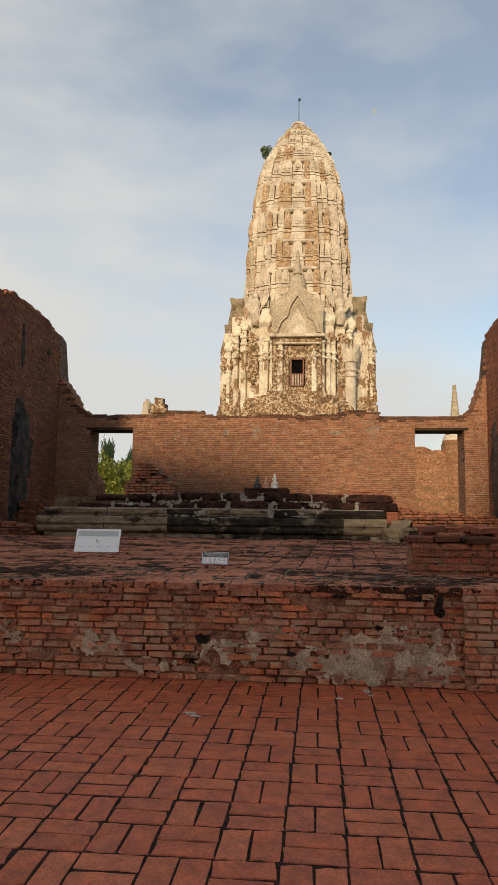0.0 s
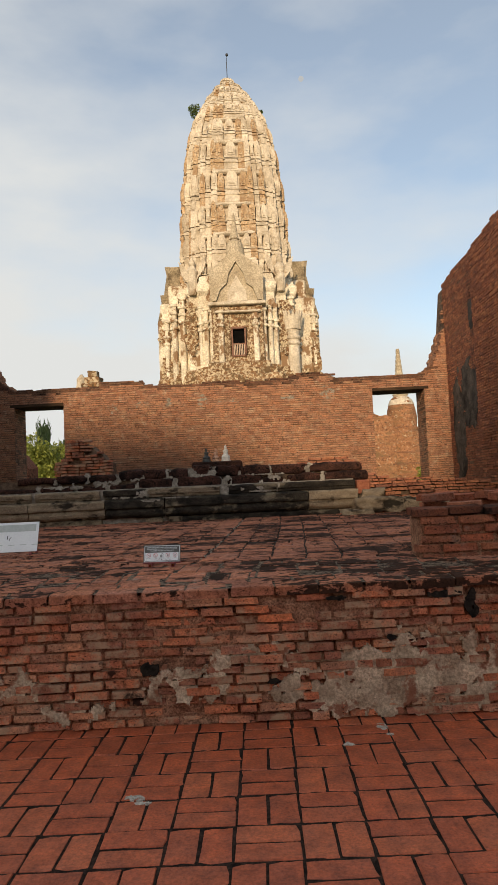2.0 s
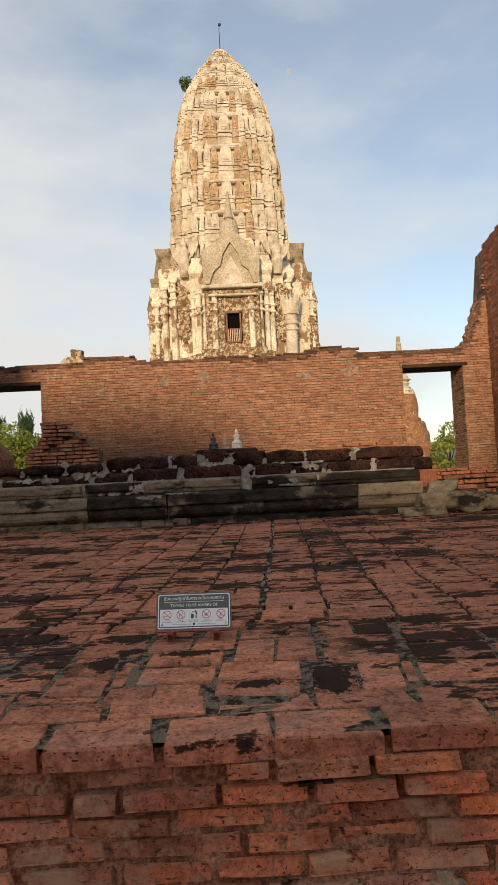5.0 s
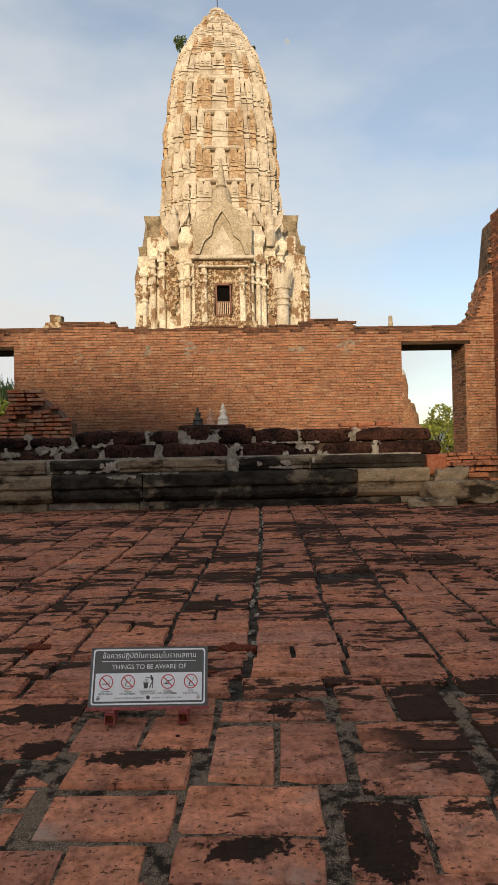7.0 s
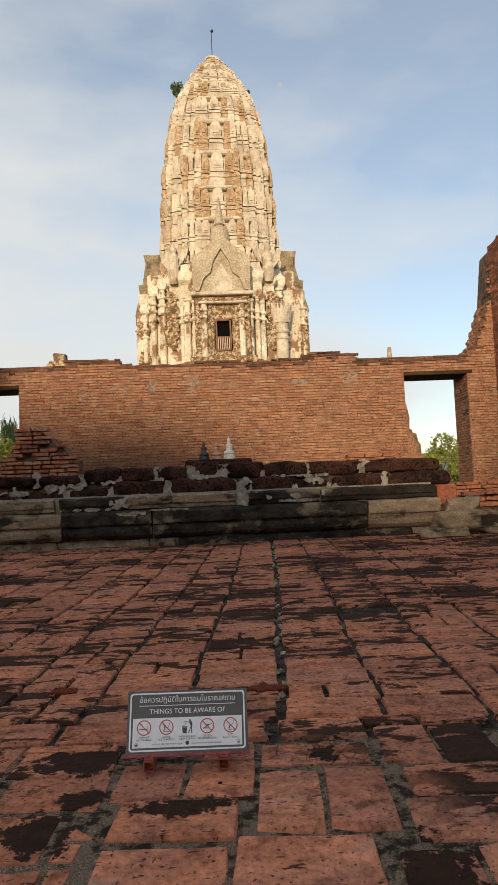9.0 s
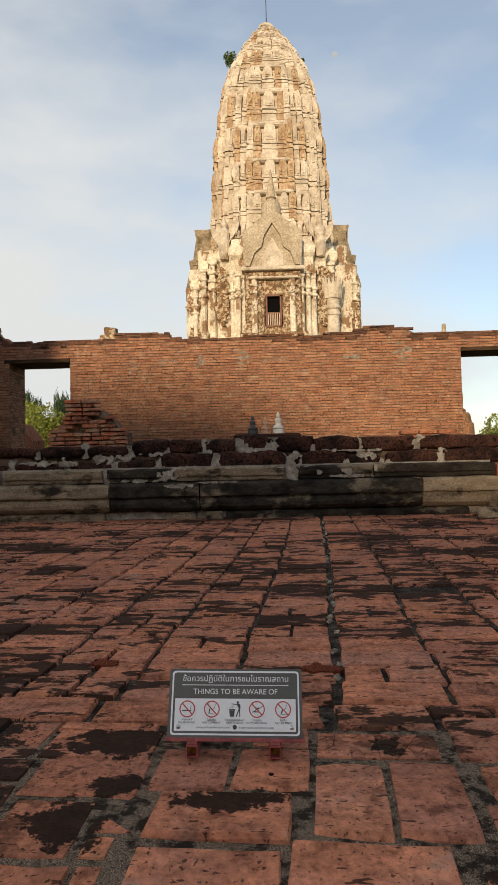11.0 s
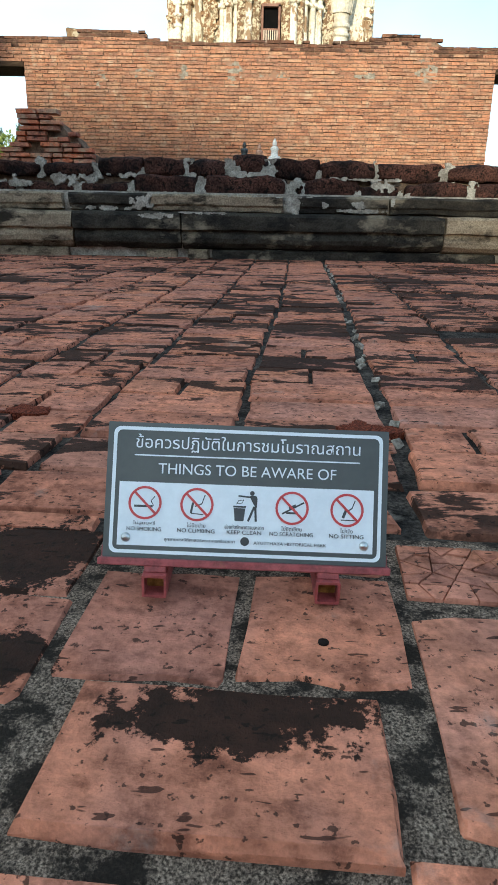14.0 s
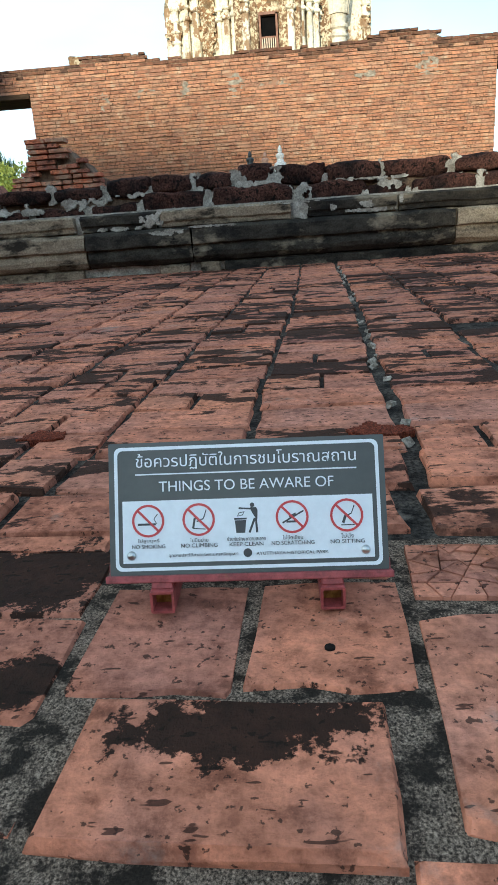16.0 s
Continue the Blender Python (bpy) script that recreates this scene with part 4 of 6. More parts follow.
def stack(name, label, x0, x1, y0, top, z0, mat, category="wall", seed=0, length=0.27, gaps=0.0, kind=""):
    """A low stretch of broken brickwork with a ragged top."""
    ob = empty(name, label, category, kind=kind)
    bricks = [(x, y + rnd(0.02), z, sx, 0.2, sz, rx * 2, ry * 2, rz * 2) for x, y, z, sx, sy, sz, rx, ry, rz in brick_wall_face(x0, x1, top, z0, y0, course=0.064, length=length) if random.random() > gaps]
    joined("brickwork", bricks, mat, ob, FACED)
    xs = np.linspace(x0 + 0.03, x1 - 0.03, 12)
    part("core", prism_into(bmesh.new(), [(x0 + 0.03, z0 - 0.3), (x1 - 0.03, z0 - 0.3)] + [(float(x), top(x) - 0.06) for x in xs][::-1], y0 + 0.06, y0 + 0.55), OLD_MORTAR, ob)
    return ob


stack("brick_stump", "crumbling red brick stump with a ragged top", -3.34, -2.12, 13.1, steps([(-3.36, 2.22), (-3.13, 2.24), (-3.11, 2.45), (-2.99, 2.47), (-2.96, 2.64), (-2.62, 2.62), (-2.48, 2.46), (-2.30, 2.36), (-2.24, 2.22), (-2.1, 2.18)]), 1.75, FACE_BRICK, gaps=0.10)
stack("low_brick_wall", "low broken brick wall beside the plinth", 2.70, 4.05, 10.35, steps([(2.6, 1.49), (3.6, 1.45), (4.1, 1.30)]), 1.0, SIDE_BRICK, gaps=0.04)
stack("low_brick_wall", "low broken brick wall under the window", 3.0, 6.3, 13.6, steps([(2.9, 1.75), (4.0, 1.55), (6.3, 1.42)]), 0.9, SIDE_BRICK, gaps=0.03)
stack("low_brick_wall", "low broken brick footing behind the laterite", 1.7, 3.0, 12.4, steps([(1.6, 1.9), (2.2, 2.0), (2.8, 1.97), (3.0, 1.8)]), 1.5, SIDE_BRICK, gaps=0.05)
stack("low_brick_wall", "low red brick wall at the foot of the plinth", -6.6, -4.25, 10.1, steps([(-6.7, 1.25), (-5.0, 1.32), (-4.2, 1.2)]), 0.95, SIDE_BRICK, gaps=0.04)
stack("low_brick_wall", "low broken brick wall under the window", -6.6, -3.3, 14.6, steps([(-6.7, 1.75), (-5.0, 1.7), (-3.3, 1.9)]), 0.9, SIDE_BRICK, gaps=0.03)
tagged(part("inner_floor", box_bm(-6.6, 10.7, 0.0, 6.3, 17.3, 0.98), EARTH), "earth floor of the ruined hall", "floor", kind="structure")

# ---- the great tower ----
PX, PY = 0.42, 51.9
STUCCO = plain_material("cream_stucco", (0.43, 0.355, 0.265), (0.67, 0.585, 0.47), 0.9, 0.9, 0.7, (0.29, 0.20, 0.125), (0.575, 0.70), 1.3, grain=7, dist=0.05, grit=0.2)
STUPA_BRICK = brick_material("stupa_brick", [(0.42, 0.21, 0.11), (0.48, 0.25, 0.13), (0.36, 0.18, 0.10)], stain=(0.18, 0.11, 0.06), pale_at=(0.57, 0.64), pale=(0.56, 0.45, 0.31), grain=6, fine=2.5, stain_stretch=(0.5, 0.5, 1.6))
STUCCO_LOW = plain_material("flaking_stucco", (0.52, 0.44, 0.33), (0.76, 0.68, 0.54), 1.0, 0.9, 0.8, (0.24, 0.14, 0.075), (0.530, 0.570), 0.95, grain=9, dist=0.06, stretch=(1, 1, 0.75), grit=0.3)
GREY_STUCCO = plain_material("grey_stucco", (0.37, 0.30, 0.21), (0.50, 0.42, 0.31), 0.7, 0.9, 0.6, (0.12, 0.09, 0.06), (0.6, 0.72), 0.9, grain=9, dist=0.04)
DARK_GABLE = plain_material("dark_weathered_stucco", (0.19, 0.145, 0.09), (0.34, 0.27, 0.18), 1.6, 0.9, 0.7, (0.10, 0.07, 0.045), (0.55, 0.68), 1.2, grain=9, dist=0.04)
OLD_BRICK = brick_material("tower_brick", [(0.24, 0.135, 0.07), (0.30, 0.17, 0.09), (0.20, 0.115, 0.065)], stain=(0.12, 0.075, 0.04), pale_at=(0.49, 0.54), pale=(0.62, 0.52, 0.36), grain=6, fine=2.5)
BLACK = plain_material("doorway_shade", (0.003, 0.003, 0.003), (0.006, 0.005, 0.005), 2, 1.0)
tower = placed("temple_tower", "tall cream stucco prang tower lit by low sun", "tower", (PX, PY, 0))


def redented(h, flat=0.36):
    a, b, c, d = flat * h, 0.90 * h, 0.58 * h, 0.76 * h
    q = [(h, -a), (h, a), (b, a), (b, c), (d, c), (d, d), (c, d), (c, b), (a, b)]
    out = []
    for k in range(4):
        s, co = (0, 1, 0, -1)[k], (1, 0, -1, 0)[k]
        out += [(x * co - y * s, x * s + y * co) for x, y in q]
    return out


def loft_into(bm, levels, plan=redented):
    rings = [[bm.verts.new((x, y, z)) for x, y in plan(h)] for z, h in levels]
    for a, b in zip(rings, rings[1:]):
        for i in range(len(a)):
            j = (i + 1) % len(a)
            bm.faces.new((a[i], a[j], b[j], b[i]))
    bm.faces.new(rings[0][::-1])
    bm.faces.new(rings[-1])
    return bm


def antefix_bm(kind):
    """An upright facing stone of width and height 1 on a stepped foot, standing at y = 0 and looking to -y."""
    bm = bmesh.new()
    shape = {"leaf": [(-0.40, 0.34), (-0.43, 0.55), (-0.40, 0.76), (-0.26, 0.91), (0, 1.0), (0.26, 0.91), (0.40, 0.76), (0.43, 0.55), (0.40, 0.34)],
             "slab": [(-0.36, 0.34), (-0.33, 0.40), (-0.33, 0.80), (-0.38, 0.86), (-0.24, 0.95), (0, 1.0), (0.24, 0.95), (0.38, 0.86), (0.33, 0.80), (0.33, 0.40), (0.36, 0.34)],
             "niche": [(-0.36, 0.34), (-0.34, 0.42), (-0.36, 0.66), (-0.32, 0.82), (-0.18, 0.94), (0, 0.98), (0.18, 0.94), (0.32, 0.82), (0.36, 0.66), (0.34, 0.42), (0.36, 0.34)]}[kind]
    prism_into(bm, shape, -0.17, 0.25)
    prism_into(bm, [(x * 0.66, 0.39 + (z - 0.34) * 0.80) for x, z in shape], -0.23, -0.10)
    prism_into(bm, [(-0.17, 0.46), (-0.20, 0.62), (-0.10, 0.74), (0, 0.78), (0.10, 0.74), (0.20, 0.62), (0.17, 0.46)], -0.29, -0.2)
    foot = 0.46
    prism_into(bm, [(-foot * 1.1, -0.02), (-foot, 0.18), (foot, 0.18), (foot * 1.1, -0.02)], -0.15, 0.25)
    for z0, z1, w, y in ((0.18, 0.225, 0.47, -0.23), (0.225, 0.265, 0.43, -0.19), (0.29, 0.34, 0.46, -0.21), (0.02, 0.05, 0.44, -0.18)):
        prism_into(bm, [(-w, z0), (-w, z1), (w, z1), (w, z0)], y, 0.25)
    for v in bm.verts:                                # a tall pedestal, then the facing stone
        v.co.z = v.co.z * 1.3 if v.co.z < 0.34 else 0.442 + (v.co.z - 0.34) * 0.845
    return roughen(roughen(bm, 0.035, 3, len(shape)), 0.012, 11, 5)


ANTEFIX = {k: bm_mesh("antefix", antefix_bm(k), STUCCO) for k in ("leaf", "slab", "niche")}
BARE_BRICK = brick_material("bare_antefix_brick", [(0.50, 0.35, 0.21), (0.57, 0.41, 0.26)], stain=(0.30, 0.19, 0.11), pale_at=(0.52, 0.60), pale=(0.60, 0.50, 0.37), grain=6, fine=2.5)
BARE = bm_mesh("antefix", antefix_bm("leaf"), BARE_BRICK)
TIERS = [(16.9, 4.60), (18.6, 4.57), (20.7, 4.49), (23.05, 4.36), (25.75, 4.13), (28.3, 3.78), (30.35, 3.30), (31.8, 2.76), (33.0, 2.10), (34.0, 1.42), (34.8, 0.80)]
body = bmesh.new()
levels = []
for (z0, h0), (z1, h1) in zip(TIERS, TIERS[1:]):
    d = z1 - z0
    hm = h0 * 0.55 + h1 * 0.45
    levels += [(z0, h0 * 0.965), (z0 + 0.06 * d, h0 * 0.95), (z0 + 0.07 * d, h0 * 0.90), (z0 + 0.36 * d, hm * 0.905), (z0 + 0.38 * d, hm * 0.965), (z0 + 0.43 * d, hm * 0.965),
               (z0 + 0.45 * d, hm * 0.895), (z0 + 0.87 * d, h1 * 0.90), (z0 + 0.89 * d, h1 * 0.96), (z0 + 0.93 * d, h1 * 0.985), (z0 + 0.995 * d, h1 * 0.975)]
levels += [(34.8, 0.6), (35.1, 0.5), (35.15, 0.62), (35.35, 0.55), (35.45, 0.2)]
loft_into(body, levels)
roughen(body, 0.06, 1.3)
part("tower_body", body, STUCCO, tower)
for i, ((z0, h), (z1, h1)) in enumerate(zip(TIERS, TIERS[1:])):
    d = z1 - z0
    hh = h * 0.985
    spots = [(0.0, 1.0, 0.26, "niche", 1.0)]
    for s_ in (-1, 1):
        spots += [(s_ * 0.205, 0.985, 0.15, "leaf", 1.0), (s_ * 0.325, 0.985, 0.125, "leaf", 1.06), (s_ * 0.43, 0.91, 0.11, "slab", 1.06), (s_ * 0.54, 0.90, 0.11, "leaf", 1.04), (s_ * 0.645, 0.78, 0.105, "slab", 1.08), (s_ * 0.74, 0.755, 0.10, "leaf", 1.04), (s_ * 0.82, 0.60, 0.09, "slab", 1.06)]
    if h < 2.9:
        spots = [(0.0, 1.0, 0.24, "leaf", 1.15)] + [(k * 0.25, 0.98, 0.22, "slab", 1.2) for k in (-1, 1)] + [(k * 0.47, 0.88, 0.20, "leaf", 1.15) for k in (-1, 1)] + [(k * 0.66, 0.74, 0.18, "slab", 1.1) for k in (-1, 1)]
    lean = math.atan2((h - h1) - 0.10, d)
    for turn in (0, math.pi / 2, -math.pi / 2):
        if h > 3.0:
            ledge = part("ledge", roughen(box_bm(-0.25 * hh, -hh * 0.985 - 0.10, z0 - 0.16, 0.25 * hh, -hh * 0.8, z0 + 0.0, bevel=0.04), 0.03, 2, z0), STUCCO, tower)
            ledge.matrix_basis = Matrix.Rotation(turn, 4, "Z")
        for u, out, w, kind, tall in spots:
            bare = kind == "leaf" and random.random() < (0.75 if abs(u) < 0.35 and 20 < z0 < 27 else 0.14)
            ob = new("antefix", BARE if bare else ANTEFIX[kind])
            ob.parent = tower
            local = Matrix.Translation((u * hh, -out * hh * 0.965 + 0.06, z0 + 0.01 * d)) @ Matrix.Rotation(-lean, 4, "X") @ Matrix.Rotation(-u * lean * 0.8 + rnd(0.02), 4, "Y") @ Matrix.Rotation(rnd(0.08), 4, "Z")
            ob.matrix_basis = Matrix.Rotation(turn, 4, "Z") @ local @ Matrix.Diagonal((w * hh * random.uniform(0.92, 1.08), 0.85 * random.uniform(0.85, 1.2), d * tall * random.uniform(0.94, 1.05), 1))

# stucco guardian figures at the corners of the first tier
for s in (-1, 1):
    bm = bmesh.new()
    lathe_into(bm, [(0.30, 0), (0.36, 0.35), (0.44, 0.9), (0.38, 1.4), (0.48, 1.8), (0.30, 2.1), (0.18, 2.2), (0.25, 2.4), (0.22, 2.6), (0.10, 2.8), (0.03, 3.0)], s * 3.35, -3.95, 16.1, 12)
    for k in range(3):
        prism_into(bm, [(s * 3.0 - s * 0.25 * k, 17.2 + 0.2 * k), (s * 2.55 - s * 0.15 * k, 17.9 + 0.3 * k), (s * 2.35, 18.9 + 0.15 * k), (s * 2.75 - s * 0.1 * k, 18.3 + 0.2 * k)], -4.25 - 0.06 * k, -3.7)
    prism_into(bm, [(s * 3.7, 17.0), (s * 4.15, 17.6), (s * 4.35, 18.7), (s * 3.95, 18.2), (s * 3.5, 17.9)], -4.2, -3.7)
    part("guardian_figure", roughen(bm, 0.07, 2.2, s), STUCCO, tower, "worn stucco guardian figure")

base = bmesh.new()
loft_into(base, [(-0.1, 6.6), (3, 6.4), (3.2, 6.1), (6, 6.0), (6.2, 5.7), (9.0, 5.6), (9.3, 5.25), (10.2, 5.2), (10.4, 5.05), (14.2, 4.95), (14.4, 5.12), (14.8, 5.12), (15.0, 4.9), (15.9, 4.9), (16.2, 5.15), (16.6, 5.15), (17.0, 4.85), (17.4, 4.8)])
roughen(base, 0.08, 1.1)
part("tower_base", base, STUCCO_LOW, tower, "flaking stucco over brick")
# stepped bare brick footing
bm = loft_into(bmesh.new(), [(4.0, 6.3), (9.0, 5.85), (9.05, 5.75), (9.45, 5.72), (9.5, 5.58), (9.9, 5.54), (9.95, 5.42), (10.3, 5.38)], lambda h: redented(h, 0.5))
for w, y, z in ((3.1, -6.3, 9.5), (2.7, -6.15, 10.0), (2.3, -6.0, 10.5)):
    box_into(bm, -w, y, 4.0, w, -4.2, z, bevel=0.08)
for s in (-1, 1):
    for x, z in ((6.45, 9.4), (6.3, 9.9)):
        box_into(bm, min(s * 4, s * x), -3.1, 4.0, max(s * 4, s * x), 3.1, z, bevel=0.08)
bmesh.ops.subdivide_edges(bm, edges=[e for e in bm.edges if e.calc_length() > 1.2], cuts=3, use_grid_fill=True)
part("brick_footing", roughen(bm, 0.10, 1.9, 3), OLD_BRICK, tower, "stepped bare brick footing with stucco traces")
# side porches with their horned roof ends
for s in (-1, 1):
    bm = bmesh.new()
    for w, x1, z1 in ((2.7, 6.25, 14.6), (2.3, 6.1, 16.0), (1.8, 5.45, 17.6)):
        box_into(bm, min(s * 3.0, s * x1), -w, -0.1, max(s * 3.0, s * x1), w, z1, bevel=0.12)
    roughen(bm, 0.06, 1.2, s)
    part("side_porch", bm, STUCCO_LOW, tower)
    for x, z0, z1, w in ((6.2, 14.4, 17.4, 2.2), (5.72, 16.5, 19.75, 1.7)):
        bm = bmesh.new()
        out = [(-w, z0), (w, z0), (w * 1.04, z0 + 0.4), (w * 0.62, z0 + (z1 - z0) * 0.5), (w * 0.3, z0 + (z1 - z0) * 0.72), (0.0, z1), (-w * 0.3, z0 + (z1 - z0) * 0.72), (-w * 0.62, z0 + (z1 - z0) * 0.5), (-w * 1.04, z0 + 0.4)]
        va, vb = [bm.verts.new((s * x + s * (0.24 * (2 * (z - z0) / (z1 - z0) - 1) ** 2 - 0.08), y, z)) for y, z in out], [bm.verts.new((s * (x - 0.26), y, z)) for y, z in out]
        bm.faces.new(va), bm.faces.new(vb[::-1])
        for i in range(len(va)):
            k = (i + 1) % len(va)
            bm.faces.new((va[k], va[i], vb[i], vb[k]))
        part("gable", roughen(bm, 0.05, 2), DARK_GABLE, tower, "dark grey horned gable of a side porch")
        bm = prism_into(bmesh.new(), [(s * (x - 1.9), z0), (s * (x - 0.3), z0), (s * (x - 0.2), z1 - 0.5), (s * (x - 1.9), z1 - 0.45)], -w * 0.75, w * 0.75)
        part("porch_roof", roughen(bm, 0.05, 2), DARK_GABLE, tower)
# the front porch
FY = -5.75
bm = bmesh.new()
box_into(bm, -2.0, FY + 0.25, 6.0, -0.62, FY + 4, 15.2, bevel=0.1)
box_into(bm, 0.62, FY + 0.25, 6.0, 2.0, FY + 4, 15.2, bevel=0.1)
box_into(bm, -0.7, FY + 0.3, 13.35, 0.7, FY + 4, 15.2)
box_into(bm, -0.7, FY + 0.3, 6.0, 0.7, FY + 4, 11.15)
part("porch_wall", roughen(bm, 0.05, 1.4), OLD_BRICK, tower, "bare brick porch wall with stucco traces")
# near-black plate in the doorway, the shade of the inside painted on
part("doorway_shade_plate", box_bm(-0.68, FY + 0.52, 11.1, 0.68, FY + 0.60, 13.4), BLACK, tower)
for s, x0, x1, z0, z1, y in ((-1, 3.1, 4.0, 11.6, 15.3, -3.85), (1, 3.1, 4.0, 11.4, 15.2, -3.85), (-1, 4.7, 5.9, 9.5, 11.6, -2.80), (-1, 5.3, 6.2, 12.6, 13.8, -2.80), (1, 5.6, 6.25, 9.5, 13.4, -2.80)):
    u, v = x1 - x0, z1 - z0
    sheet_patch("brick_panel", OLD_BRICK, tower, (min(s * x0, s * x1) - 0.3, y - 0.12, z0 - 0.3), (1, 0, 0), (0, 0, 1), (u + 0.6, v + 0.6), blob_mask(u / 2 + 0.3, v / 2 + 0.3, u * 0.58, v * 0.58, 0.9, 1.6, x0), 0.12, 0.05, 0.05)
for s in (-1, 1):
    for x, w, y, z1 in ((4.3, 0.5, -3.3, 16.2), (4.95, 0.42, -3.1, 15.8), (5.6, 0.4, -2.95, 14.6)) if s < 0 else ((4.1, 0.4, -3.2, 16.0), (5.85, 0.36, -2.95, 14.6)):
        bm = bmesh.new()
        box_into(bm, s * x - w / 2, y, 8.6, s * x + w / 2, y + 1.4, z1, bevel=0.1)
        for z in (z1 - 2.1, z1 - 1.5, z1 - 0.9, z1 - 0.3):
            box_into(bm, s * x - w / 2 - 0.07, y - 0.1, z, s * x + w / 2 + 0.07, y + 1.0, z + 0.2, bevel=0.06)
        part("buttress", roughen(bm, 0.07, 1.6, x), STUCCO_LOW, tower, "flaking stucco buttress")
for s in (-1, 1):
    for x, w, y, z1 in ((1.35, 0.42, FY, 14.7), (2.0, 0.36, FY + 0.45, 14.9), (2.5, 0.34, FY + 0.85, 15.2), (2.95, 0.30, FY + 1.2, 15.4)):
        bm = bmesh.new()
        box_into(bm, s * x - w / 2, y, 9.0, s * x + w / 2, y + 1.2, z1, bevel=0.08)
        for z in (9.6, 10.2, 13.4, 13.9, z1 - 0.25):
            box_into(bm, s * x - w / 2 - 0.08, y - 0.09, z, s * x + w / 2 + 0.08, y + 1.0, z + 0.22, bevel=0.06)
        part("pilaster", roughen(bm, 0.05, 2, x), STUCCO_LOW, tower)
bm = lathe_into(bmesh.new(), [(0.50, 0), (0.47, 2.9), (0.58, 3.0), (0.60, 3.12), (0.50, 3.2), (0.49, 3.35), (0.60, 3.45), (0.60, 3.6), (0.50, 3.7), (0.52, 4.0), (0.60, 4.6), (0.68, 5.1), (0.62, 5.2), (0.4, 5.3)], 4.3, -3.75, 9.2, 22)
part("round_column", roughen(bm, 0.03, 2), STUCCO, tower, "round stucco column with a flared capital")
for k in range(9):
    a = math.pi + (k + 0.5) * math.pi / 9
    bm = prism_into(bmesh.new(), [(-0.13, 0), (-0.15, 0.8), (0, 1.45), (0.15, 0.8), (0.13, 0)], -0.07, 0.07)
    leaf = part("capital_leaf", roughen(bm, 0.03, 4, k), STUCCO, tower)
    leaf.matrix_basis = Matrix.Translation((4.115 + 0.54 * math.cos(a), -3.75 + 0.54 * math.sin(a), 13.1)) @ Matrix.Rotation(a + math.pi / 2, 4, "Z") @ Matrix.Rotation(0.16, 4, "X")
for z, w, t in ((14.45, 1.75, 0.16), (15.05, 2.2, 0.26)):
    part("cornice", roughen(box_bm(-w, FY - 0.12, z, w, FY + 1.0, z + t, bevel=0.05), 0.02, 3), STUCCO, tower)
gable = [(-2.05, 15.3), (-2.1, 17.7), (-1.75, 18.1), (-1.15, 18.5), (-0.55, 19.1), (0, 19.35), (0.55, 19.1), (1.15, 18.5), (1.75, 18.1), (2.1, 17.7), (2.05, 15.3)]
part("pediment", roughen(prism_into(bmesh.new(), gable, FY + 0.1, FY + 1.2), 0.06, 2), GREY_STUCCO, tower, "pointed grey stucco pediment over the doorway")
bm = bmesh.new()
for s in (-1, 1):
    for k, ((x0, z0), (x1, z1)) in enumerate(zip([(1.6, 15.35), (1.25, 16.3), (0.75, 16.7), (0.55, 17.5)], [(1.25, 16.3), (0.75, 16.7), (0.55, 17.5), (0, 18.4)])):
        prism_into(bm, [(s * x0, z0), (s * (x0 + 0.28), z0 + 0.05), (s * (x1 + 0.25), z1 + 0.1), (s * x1, z1)], FY - 0.12, FY + 0.2)
part("pediment_moulding", roughen(bm, 0.03, 3), GREY_STUCCO, tower)
part("pediment_niche", roughen(prism_into(bmesh.new(), [(-0.75, 15.35), (-0.7, 16.1), (-0.35, 16.7), (0, 17.4), (0.35, 16.7), (0.7, 16.1), (0.75, 15.35)], FY - 0.02, FY + 0.3), 0.03, 3), STUCCO, tower)
bm = lathe_into(bmesh.new(), [(1.2, 0), (1.1, 0.35), (1.15, 0.4), (1.0, 0.8), (1.03, 0.85), (0.88, 1.25), (0.9, 1.3), (0.74, 1.7), (0.72, 2.3), (0.62, 2.7), (0.36, 2.95), (0.28, 3.0), (0.40, 3.08), (0.32, 3.2), (0.17, 4.3), (0.04, 5.2)], 0, FY + 1.3, 17.6, 16)
part("porch_spire", bm, GREY_STUCCO, tower, "small ringed spire over the porch")
for ob in tower.children:
    if ob.name.split(".")[0] in ("porch_wall", "doorway_shade_plate", "pilaster", "round_column", "cornice", "pediment", "pediment_moulding", "pediment_niche", "porch_spire"):
        ob.matrix_basis = Matrix.Translation((0, 0, 0.30)) @ Matrix.Diagonal((0.957, 1, 0.957, 1))
RED_WOOD = plain_material("weathered_red_wood", (0.17, 0.085, 0.06), (0.26, 0.14, 0.10), 4, 0.8, 0.3)
PALE_WOOD = plain_material("pale_weathered_wood", (0.42, 0.30, 0.22), (0.58, 0.45, 0.35), 6, 0.8, 0.3)
door = part("door_frame", box_bm(-0.56, FY + 0.18, 11.15, -0.44, FY + 0.5, 13.35), RED_WOOD, tower, "weathered wooden door frame")
for b in ((0.44, 0.56, 11.15, 13.35), (-0.56, 0.56, 13.25, 13.4), (-0.56, 0.56, 11.1, 11.22)):
    part("rail", box_bm(b[0], FY + 0.17, b[2], b[1], FY + 0.5, b[3]), RED_WOOD, door)
part("rail", box_bm(-0.46, FY + 0.26, 12.05, 0.46, FY + 0.36, 12.14), RED_WOOD, door)
for i in range(7):
    x = -0.39 + i * 0.13
    part("baluster", box_bm(x - 0.035, FY + 0.27, 11.2, x + 0.035, FY + 0.35, 12.06), PALE_WOOD, door, "pale wooden baluster")
